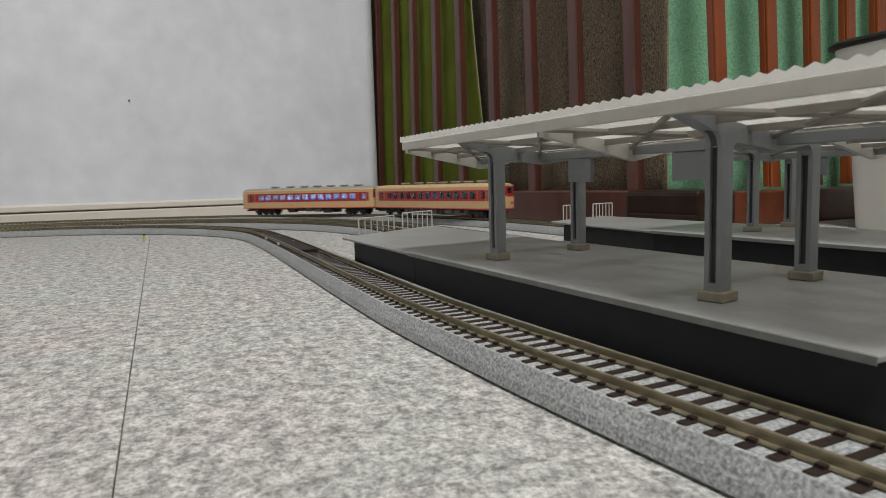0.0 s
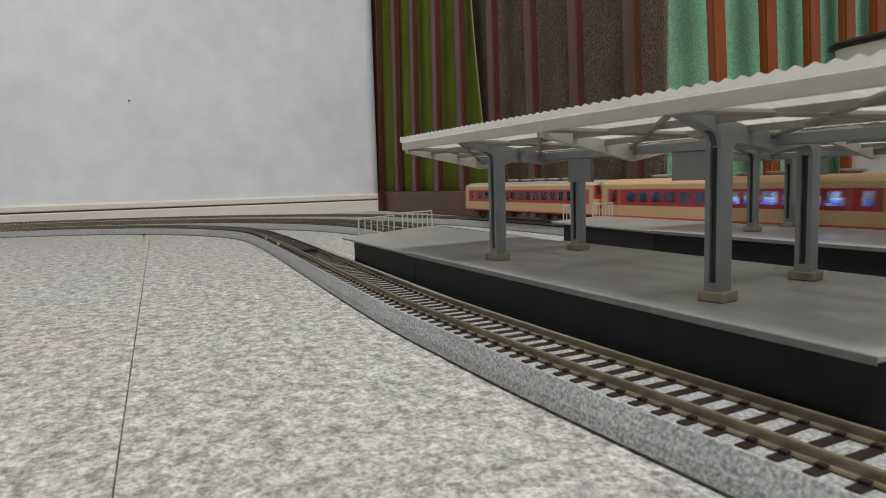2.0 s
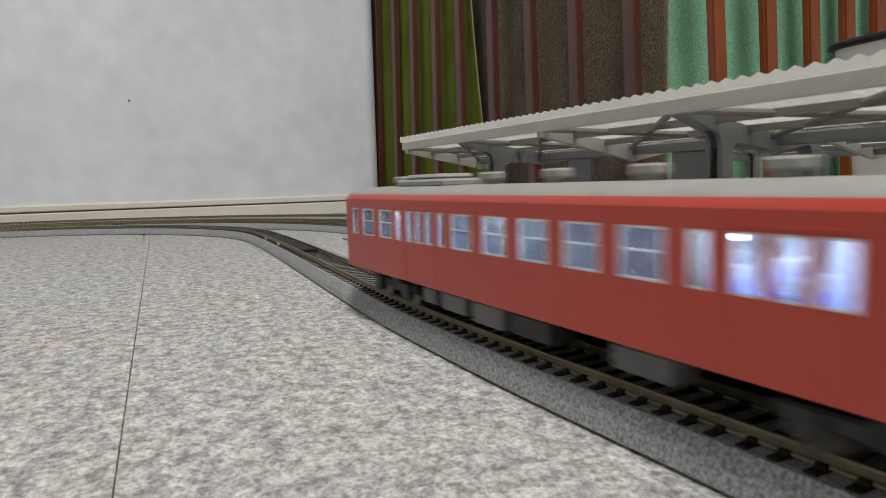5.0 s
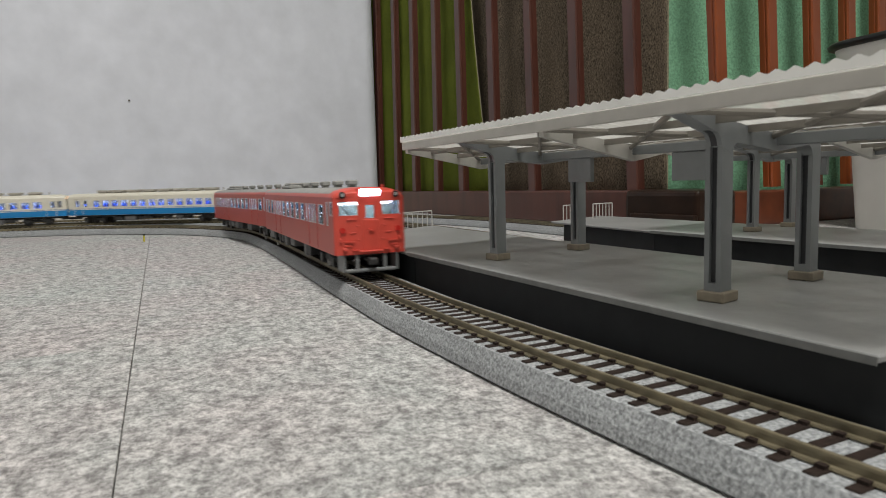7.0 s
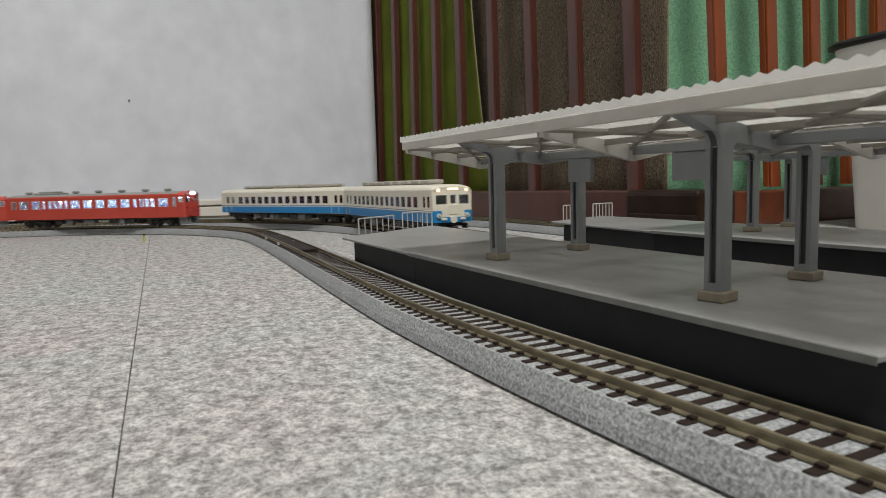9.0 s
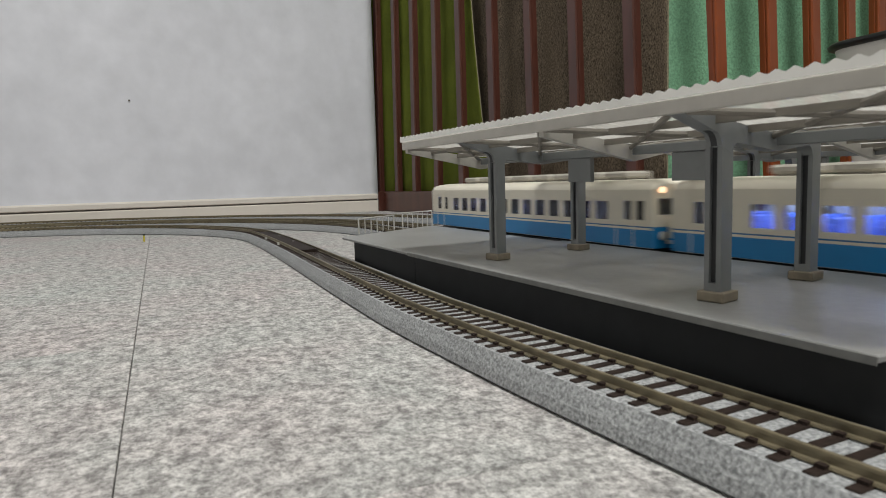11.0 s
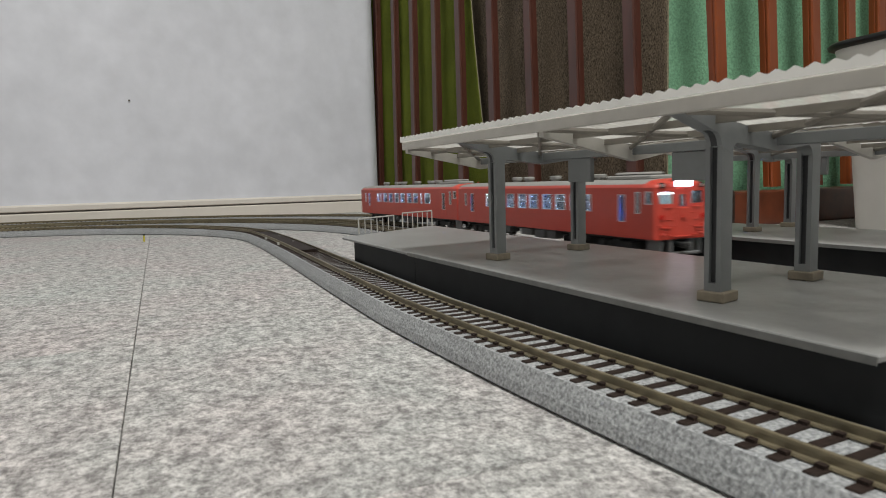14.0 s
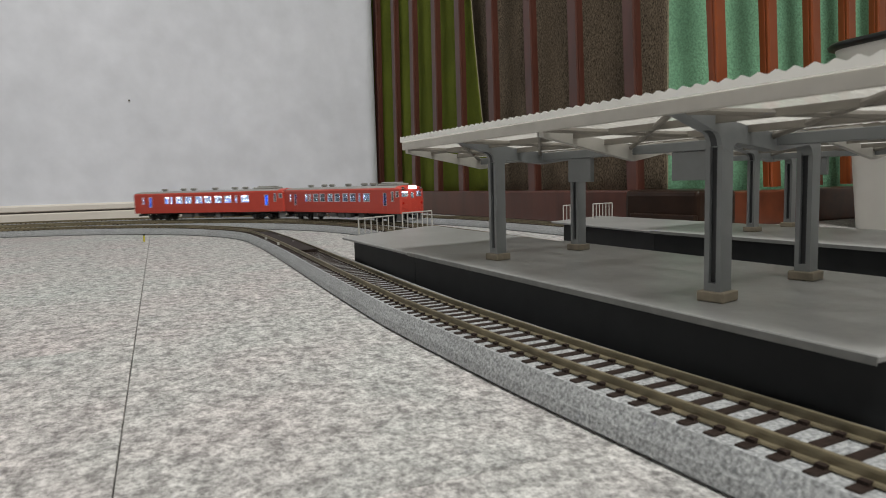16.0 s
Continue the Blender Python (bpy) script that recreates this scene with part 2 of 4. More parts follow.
def railway_track(number, s0, s1, near):
    words = {1: "single track on grey foam beside the near platform", 2: "track on grey foam behind the first platform",
             3: "track on grey foam before the second platform", 4: "outer track on grey foam along the wooden fence"}[number]
    far = 0.003 if number == 1 else 0.0
    bed = part("roadbed", sweep(number, [(-0.0158 - far, 0.0), (0.0158, 0.0), (0.0171, 0.0010), (0.0164, 0.004), (0.0142, RAIL_Z - 0.0032), (-0.0142 - far, RAIL_Z - 0.0032), (-0.0164 - far, 0.004), (-0.0171 - far, 0.0010)], s0, s1, 0.012), FOAM)
    tagged(bed, "speckled grey foam ballast strip under model track", "track bed", kind="structure")
    track = thing("railway_track", "tarnished metal model " + words, "railway track", "model railway tracks")
    z = RAIL_Z
    section = [(-0.0010, z - 0.0028), (0.0010, z - 0.0028), (0.0008, z - 0.0023), (0.0003, z - 0.0020), (0.0004, z - 0.0010), (0.0005, z - 0.0007),
               (0.0005, z - 0.0001), (0.0004, z), (-0.0004, z), (-0.0005, z - 0.0001), (-0.0005, z - 0.0007), (-0.0004, z - 0.0010), (-0.0004, z - 0.0020), (-0.0008, z - 0.0023)]
    for off in (-0.0083, 0.0083):
        part("rail", sweep(number, [(u + off, v) for u, v in section], s0, s1, 0.015), RAIL, track)
    me = sleeper_mesh()
    rest = bmesh.new()
    rng = random.Random(number)
    s, count = s0 + 0.004, 0
    while s < s1:
        c, d = on_track(number, s)
        m = Matrix.Translation((c.x, c.y, z - 0.0028)) @ Matrix.Rotation(math.atan2(d.y, d.x) + rng.uniform(-0.02, 0.02), 4, "Z")
        if near[0] <= s <= near[1] and count < 290:
            share("sleeper", me, track, m)
            count += 1
        else:
            start = len(rest.verts)
            rest.from_mesh(me)
            rest.verts.ensure_lookup_table()
            for v in rest.verts[start:]:
                v.co = m @ v.co
        s += SLEEPER_PITCH
    if number == 1:
        # solid dark plate between the rails through the bend, with pale fixing dots
        plate = part("rerailer_plate", sweep(1, [(-0.0070, z - 0.0028), (0.0070, z - 0.0028), (0.0062, z - 0.0006), (-0.0062, z - 0.0006)], 0.50, 0.745, 0.01), SLEEPER, track, "dark plastic rerailer plate")
        for k, (ds, off) in enumerate(((0.66, 0.0112), (0.585, 0.0112), (0.665, -0.0030), (0.59, -0.0030))):
            c, d = on_track(1, ds)
            part("fixing_dot", rod((c.x - d.y * off, c.y + d.x * off, z - 0.0030), (c.x - d.y * off, c.y + d.x * off, z - 0.0003), 0.0011, 10), FENCE, plate)
    tagged(part("sleepers", rest, SLEEPER, track), kind="stuff")
    return track


for number, near in ((1, (-0.1, 1.25)), (2, (0.45, 1.6)), (3, (0.45, 1.6)), (4, (0.5, 1.7))):
    railway_track(number, -1.9, 3.0, near)

# ---- floor: carpet tiles ----
floor = part("floor", box(-1.75, 3.0, -2.6, 2.4, -0.03, -0.006), JOINT)
tagged(floor, "floor under light grey mottled carpet tiles", "floor", kind="structure")
TILE = 0.5
tile_bm = bmesh.new()
g = 0.0001
box(g, TILE - g, g, TILE - g, -0.006, 0.0, 0.0004, tile_bm, 2)
tile_me = mesh_from(tile_bm, "carpet_tile", CARPET)
turn = Matrix.Rotation(radians(-1.5), 4, "Z")
for row in range(-6, 6):
    y = -0.0163 + row * TILE
    shift = -0.1095 if row % 2 == 0 else -0.2720
    for k in range(-4, 8):
        x = shift + k * TILE
        x0, x1, y0, y1 = max(x, -1.54), min(x + TILE, 2.93), max(y, -2.53), min(y + TILE, 2.33)
        if x1 - x0 < 0.02 or y1 - y0 < 0.02:
            continue
        me = tile_me
        if (x1 - x0) < TILE - 0.001 or (y1 - y0) < TILE - 0.001:
            me = mesh_from(box(g, x1 - x0 - g, g, y1 - y0 - g, -0.006, 0.0), "carpet_tile", CARPET)
        share("carpet_tile", me, floor, turn @ Matrix.Translation((x0, y0, 0)))

# ---- room ----


def slab(name, label, x0, x1, y0, y1, z0, z1, material, category):
    return tagged(part(name, box(x0, x1, y0, y1, z0, z1), material), label, category, kind="structure")


WALL_TURN = pose(-1.45, 0.5, 0, 0, 0, 3.4)
corner = [(-0.030 + 0.030 * math.cos(radians(a)), -0.010 + 0.030 * math.sin(radians(a))) for a in range(0, 91, 10)]
west = tagged(part("wall_west", prism([(-0.12, -3.2), (0.0, -3.2), *corner, (-0.12, 0.020)], -0.03, 2.4, "z"), WALLPAPER), "pale grey-lavender mottled wallpaper wall", "wall", kind="structure")
west.matrix_basis = WALL_TURN
slab("wall_north", "plain wall behind the wooden fence", -1.57, 3.0, 2.4, 2.5, -0.03, 2.4, PLAINWALL, "wall")
slab("wall_west_far", "plain wall beyond the wooden fence", -1.69, -1.575, 0.605, 2.5, -0.03, 2.4, PLAINWALL, "wall")
slab("wall_south", "plain room wall", -1.57, 3.0, -2.7, -2.6, -0.03, 2.4, PLAINWALL, "wall")
slab("wall_east", "plain room wall", 3.0, 3.1, -2.7, 2.5, -0.03, 2.4, PLAINWALL, "wall")
slab("ceiling", "white ceiling", -1.7, 3.1, -2.7, 2.5, 2.4, 2.5, CEILING, "ceiling")

lamp = thing("ceiling_lamp", "round white flush ceiling lamp", "ceiling lamp", at=pose(0.66, -0.07, 2.4))
part("backplate", rod((0, 0, -0.05), (0, 0, -0.001), 0.34, 40), CEILING, lamp)
part("diffuser", rod((0, 0, -0.10), (0, 0, -0.0505), 0.28, 40, None, 0.33), mat("lamp_diffuser", (0.9, 0.9, 0.88), emit=2.0), lamp)

# baseboard with a dark groove between its two strips
X0 = 0.0
base = tagged(part("baseboard", prism([(X0, 0.0), (X0 + 0.010, 0.0), (X0 + 0.010, 0.0235), (X0 + 0.007, 0.0255), (X0, 0.0255)], -3.15, 0.005, "y"), BASEBOARD), "cream baseboard with a dark groove", "baseboard", kind="structure")
base.matrix_basis = WALL_TURN
part("groove", box(X0, X0 + 0.004, -3.15, 0.005, 0.0256, 0.0284), GROOVE, base)
part("upper_strip", prism([(X0, 0.0285), (X0 + 0.007, 0.0285), (X0 + 0.0085, 0.0300), (X0 + 0.0085, 0.0378), (X0 + 0.005, 0.0408), (X0, 0.0412)], -3.15, 0.005, "y"), BASEBOARD, base)

pin = tagged(part("wall_pin", rod((0.0, 0, 0), (0.003, 0, 0), 0.0016, 10), GROOVE), "tiny dark pin in the wallpaper", "pin")
pin.matrix_basis = WALL_TURN @ Matrix.Translation((0.0, -0.5058, 0.2374))

# ---- wooden fence with mats behind it ----
fence = thing("wooden_fence", "dark brown lacquered slatted wooden fence on a plinth", "fence")


def bar(x, y, w, d, material, lean_x=0.0, lean_y=0.0, z1=0.95):
    """An upright lath with eased edges and a shallow groove down its sides; x, y: the middle of its front at the plinth."""
    g, e = 0.0011, 0.0016
    pts = [(-w / 2 + e, -d / 2), (w / 2 - e, -d / 2), (w / 2, -d / 2 + e), (w / 2, -d * 0.24), (w / 2 - g, -d * 0.20), (w / 2 - g, -d * 0.12), (w / 2, -d * 0.06), (w / 2, d / 2),
           (-w / 2, d / 2), (-w / 2, -d * 0.06), (-w / 2 + g, -d * 0.12), (-w / 2 + g, -d * 0.20), (-w / 2, -d * 0.24), (-w / 2, -d / 2 + e)]
    ob = part("bar", prism(pts, 0.0, z1, "z"), material, fence)
    shear = Matrix.Identity(4)
    shear[0][2], shear[1][2] = lean_x, lean_y
    ob.data.transform(shear)
    ob.matrix_basis = Matrix.Translation((x, y, 0.0452))
    return ob


def fence_y(x):
    return 0.565 + 0.03 * min(0, (x + 0.8)) / 0.65


# the laths stand a little out of true
for x, lean in ((-1.479, 0.038), (-1.3735, 0.026), (-1.2805, 0.026), (-1.1780, 0.020), (-1.0770, -0.006), (-0.9650, -0.017), (-0.8540, -0.032), (-0.7450, -0.033), (-0.6306, -0.040)):
    bar(x, fence_y(x) - 0.0062, 0.0205, 0.0116, LATTICE, lean)
SIDE_X = -0.543
for y in (0.6180, 0.7025, 0.7800, 0.8480, 0.9100):
    turned = bar(SIDE_X - 0.0065, y, 0.0165, 0.013, LATTICE_LIT)
    turned.data.transform(Matrix.Rotation(radians(90), 4, "Z"))
    shear = Matrix.Identity(4)
    shear[1][2] = -0.07
    turned.data.transform(shear)
part("plinth", prism([(-1.432, 0.517), (-0.632, 0.5475), (-0.632, 0.5875), (-1.432, 0.557)], 0.0, 0.045, "z", 0.002), LATTICE, fence)
part("corner_block", box(-0.631, -0.5120, 0.541, 0.600, 0.0, 0.046, 0.007, None, 3), PLINTH_DARK, fence)
part("ledge", box(-0.612, -0.5120, 0.534, 0.5408, 0.0, 0.0185, 0.0012, None, 2), PLINTH_DARK, fence)
part("end_post", box(-1.4395, -1.4335, 0.505, 0.56, 0.0, 0.0452, 0.001), LATTICE, fence)
part("side_plinth", box(-0.575, -0.536, 0.602, 1.20, 0.0, 0.0415, 0.0022, None, 2), PLINTH_LIT, fence)


def mat_sheet(name, p, q, h, material, label, wave, thick=0.006, seed=0, curl=0.0, rim_paint=None):
    """A standing, loosely waved mat from p to q in plan."""
    rng = random.Random(seed)
    ph = rng.uniform(0, 6)
    p, q = Vector(p), Vector(q)
    d = (q - p)
    n = Vector((-d.y, d.x)).normalized()
    bm = bmesh.new()
    nu, nv = 60, 14
    grid = []
    for side in (0, 1):
        rows = []
        for j in range(nv + 1):
            v = j / nv
            row = []
            for i in range(nu + 1):
                u = i / nu
                edge = curl * math.sin(v * 2.2) * (u ** 6)
                c = p + d * (u + edge)
                w = wave * (math.sin(u * d.length / 0.12 * 6.283 + ph) + 0.35 * math.sin(u * 9 + v * 3 + ph))
                c = c + n * (w + (thick if side else 0))
                row.append(bm.verts.new((c.x, c.y, 0.001 + v * h)))
            rows.append(row)
        grid.append(rows)
    for side in (0, 1):
        for j in range(nv):
            for i in range(nu):
                bm.faces.new((grid[side][j][i], grid[side][j][i + 1], grid[side][j + 1][i + 1], grid[side][j + 1][i]))
    rim = []
    for j in range(nv):
        for i in (0, nu):
            rim.append(bm.faces.new((grid[0][j][i], grid[0][j + 1][i], grid[1][j + 1][i], grid[1][j][i])))
    for i in range(nu):
        for j in (0, nv):
            rim.append(bm.faces.new((grid[0][j][i], grid[0][j][i + 1], grid[1][j][i + 1], grid[1][j][i])))
    for f in bm.faces:
        f.smooth = True
    for f in rim:
        f.material_index = 1
    bmesh.ops.recalc_face_normals(bm, faces=bm.faces[:])
    return tagged(part(name, bm, [material, rim_paint or material]), label, "mat")


mat_sheet("rolled_mat", (-1.66, 0.5310), (-0.994, 0.5630), 0.9, MAT_GREEN, "olive green felt mat standing behind the fence", 0.0030, thick=0.0022, seed=1, curl=-0.11, rim_paint=MAT_EDGE)
mat_sheet("rolled_mat", (-1.13, 0.573), (-0.600, 0.577), 0.92, MAT_BROWN, "dark brown flecked mat standing behind the fence", 0.0035, thick=0.0022, seed=2, rim_paint=MAT_EDGE)
mat_sheet("rolled_mat", (-0.634, 0.590), (-0.570, 0.945), 0.9, MAT_MINT, "mint green turf mat standing behind the fence", 0.0009, seed=3)

# ---- bin and things beside it ----


def rounded(x0, x1, y0, y1, r, n=6):
    pts = []
    for cx, cy, a0 in ((x1 - r, y1 - r, 0), (x0 + r, y1 - r, 90), (x0 + r, y0 + r, 180), (x1 - r, y0 + r, 270)):
        for k in range(n + 1):
            a = radians(a0 + 90 * k / n)
            pts.append((cx + r * math.cos(a), cy + r * math.sin(a)))
    return pts


def loft(rings):
    """Joins outlines of equal count, each given as (points, z), and closes both ends."""
    bm = bmesh.new()
    rows = [[bm.verts.new((x, y, z)) for x, y in pts] for pts, z in rings]
    n = len(rows[0])
    for a, b in zip(rows, rows[1:]):
        for i in range(n):
            bm.faces.new((a[i], a[(i + 1) % n], b[(i + 1) % n], b[i]))
    bm.faces.new(rows[0][::-1])
    bm.faces.new(rows[-1])
    for f in bm.faces:
        f.smooth = len(f.verts) == 4
    bmesh.ops.recalc_face_normals(bm, faces=bm.faces[:])
    return bm


waste_bin = thing("storage_bin", "grey-white tapered plastic storage bin with a black rim", "bin", at=pose(-0.4410, 0.6942, 0, 0, 0, -6))
part("body", loft([(rounded(-0.010, 0.30, -0.006, 0.24, 0.030), 0.0), (rounded(-0.020, 0.315, -0.014, 0.255, 0.032), 0.15), (rounded(-0.021, 0.317, -0.015, 0.257, 0.033), 0.168),
                   (rounded(-0.028, 0.331, -0.026, 0.271, 0.038), 0.182), (rounded(-0.029, 0.332, -0.027, 0.272, 0.038), 0.190), (rounded(-0.020, 0.323, -0.018, 0.263, 0.036), 0.190), (rounded(0.004, 0.296, 0.004, 0.236, 0.03), 0.01)]), BIN_WHITE, waste_bin)
part("rim", loft([(rounded(-0.0295, 0.3325, -0.0275, 0.2725, 0.038), 0.188), (rounded(-0.0345, 0.3375, -0.0325, 0.2775, 0.042), 0.190), (rounded(-0.0355, 0.3385, -0.0335, 0.2785, 0.043), 0.1925),
                  (rounded(-0.0330, 0.336, -0.0310, 0.276, 0.041), 0.1950), (rounded(-0.0200, 0.323, -0.0180, 0.263, 0.036), 0.1950), (rounded(-0.0195, 0.3225, -0.0175, 0.2625, 0.036), 0.1905)]), BLACK, waste_bin)


def lathe(profile, n=32):
    bm = bmesh.new()
    rings = [[bm.verts.new((r * math.cos(6.28318 * i / n), r * math.sin(6.28318 * i / n), z)) for i in range(n)] for r, z in profile]
    for a, b in zip(rings, rings[1:]):
        for i in range(n):
            bm.faces.new((a[i], a[(i + 1) % n], b[(i + 1) % n], b[i]))
    bm.faces.new(rings[0][::-1])
    bm.faces.new(rings[-1])
    for f in bm.faces:
        f.smooth = len(f.verts) == 4
    bmesh.ops.recalc_face_normals(bm, faces=bm.faces[:])
    return bm


roll = tagged(part("plastic_roll", lathe([(0.015, 0.0), (0.017, 0.002), (0.017, 0.898), (0.015, 0.9), (0.011, 0.9), (0.011, 0.86)]), mat("black_glossy_film", (0.02, 0.022, 0.02), rough=0.15, grain=0.2, scale=40)), "glossy black plastic roll standing behind the fence", "roll")
roll.matrix_basis = pose(-0.582, 0.972, 0)
mat_sheet("rolled_mat", (-0.625, 1.000), (-0.600, 1.36), 0.9, mat("dark_blue_cloth", (0.02, 0.045, 0.09), rough=0.8, grain=0.3, scale=120), "dark blue mat standing behind the fence", 0.005, seed=5)
slip = thing("yellow_tag", "tiny yellow and black tag on the carpet", "tag", at=pose(-0.8592, 0.0004, 0, 0, 0, 20))
part("slip", prism([(-0.002, 0.0), (0.002, 0.0), (0.0026, 0.0075), (-0.0014, 0.0075)], -0.0004, 0.0004, "y"), mat("yellow_paper", (0.6, 0.52, 0.06), rough=0.6, grain=0.15, scale=300), slip)
part("cap", box(-0.0016, 0.0030, -0.0008, 0.0008, 0.0076, 0.0095, 0.0003), BLACK, slip)

# ---- platforms ----


def platform(x0, x1, y0, y1, front_left, back_left, label, seam):
    ob = thing("station_platform", label, "platform", "station platforms")
    top, under = 0.0245, 0.0228
    part("deck", box(seam, x1, y0, y1, under, top, 0.0004), DECK, ob)
    part("end_deck", prism([front_left, (seam - 0.0002, y0 + 0.0012), (seam - 0.0002, y1 - 0.0012), back_left], under - 0.0004, top - 0.0005, "z", 0.0004), DECK, ob, "lighter grey end section of the deck")
    part("edge_strip", box(seam, x1, y0 - 0.0004, y0 - 0.00002, under - 0.0003, top - 0.0002), LIP, ob)
    part("side_wall", box(seam, x1 - 0.0004, y0 + 0.004, y0 + 0.0065, 0, under - 0.0001), SKIRT, ob)
    part("side_wall", box(seam, x1 - 0.0004, y1 - 0.0065, y1 - 0.004, 0, under - 0.0001), SKIRT, ob)
    part("end_wall", box(x1 - 0.0030, x1 - 0.0006, y0 + 0.0066, y1 - 0.0066, 0, under - 0.0001), LIP, ob, "pale grey end wall")
    fl, bl = Vector(front_left), Vector(back_left)
    part("end_base", prism([(fl.x + 0.012, fl.y + 0.005), (seam - 0.0005, y0 + 0.004), (seam - 0.0005, y1 - 0.004), (bl.x + 0.012, bl.y - 0.005)], 0, under - 0.0005, "z"), SKIRT, ob)
    return ob


platform(-0.312, -0.0690, 0.1237, 0.2235, (-0.442, 0.126), (-0.512, 0.2275), "grey model station platform with dark side walls", -0.312)
platform(-0.334, 0.05, 0.3105, 0.408, (-0.4755, 0.3265), (-0.515, 0.412), "second grey model station platform behind the tracks", -0.334)


def fence_rail(p, q, h, bars):
    ob = thing("platform_fence", "small pale grey barred fence at the platform end", "fence", "platform end fences")
    p, q = Vector((*p, 0.024)), Vector((*q, 0.024))
    up = Vector((0, 0, h))
    part("top_rail", rod(p + up, q + up, 0.00055, 6), FENCE, ob)
    for i in range(bars):
        a = p.lerp(q, i / (bars - 1))
        part("post", rod(a, a + up, 0.00045 if 0 < i < bars - 1 else 0.0006, 6), FENCE, ob)
    return ob


fence_rail((-0.4610, 0.1446), (-0.4880, 0.1830), 0.0115, 7)
fence_rail((-0.4880, 0.1905), (-0.5055, 0.2245), 0.0130, 7)
fence_rail((-0.4835, 0.3455), (-0.4860, 0.3660), 0.0132, 6)
fence_rail((-0.4870, 0.3815), (-0.4900, 0.4065), 0.0132, 7)

# ---- platform roofs ----


def strip_yz(rows, x0, x1, bm=None):
    """A beam across the platform: rows of (y, lower z, upper z)."""
    own = bmesh.new()
    cols = []
    for y, lo, hi in rows:
        cols.append([own.verts.new((x, y, z)) for x, z in ((x0, lo), (x1, lo), (x1, hi), (x0, hi))])
    for a, b in zip(cols, cols[1:]):
        for i in range(4):
            own.faces.new((a[i], b[i], b[(i + 1) % 4], a[(i + 1) % 4]))
    own.faces.new(cols[0])
    own.faces.new(cols[-1][::-1])
    bmesh.ops.recalc_face_normals(own, faces=own.faces[:])
    return own if bm is None else merge(bm, own)


def roof_line(y, yf, yv, yb):
    """Height of the underside of the sheets across the butterfly roof."""
    if y < yv:
        return 0.0738 + (0.0800 - 0.0738) * (yv - y) / (yv - yf)
    return 0.0738 + (0.0800 - 0.0738) * (y - yv) / (yb - yv)


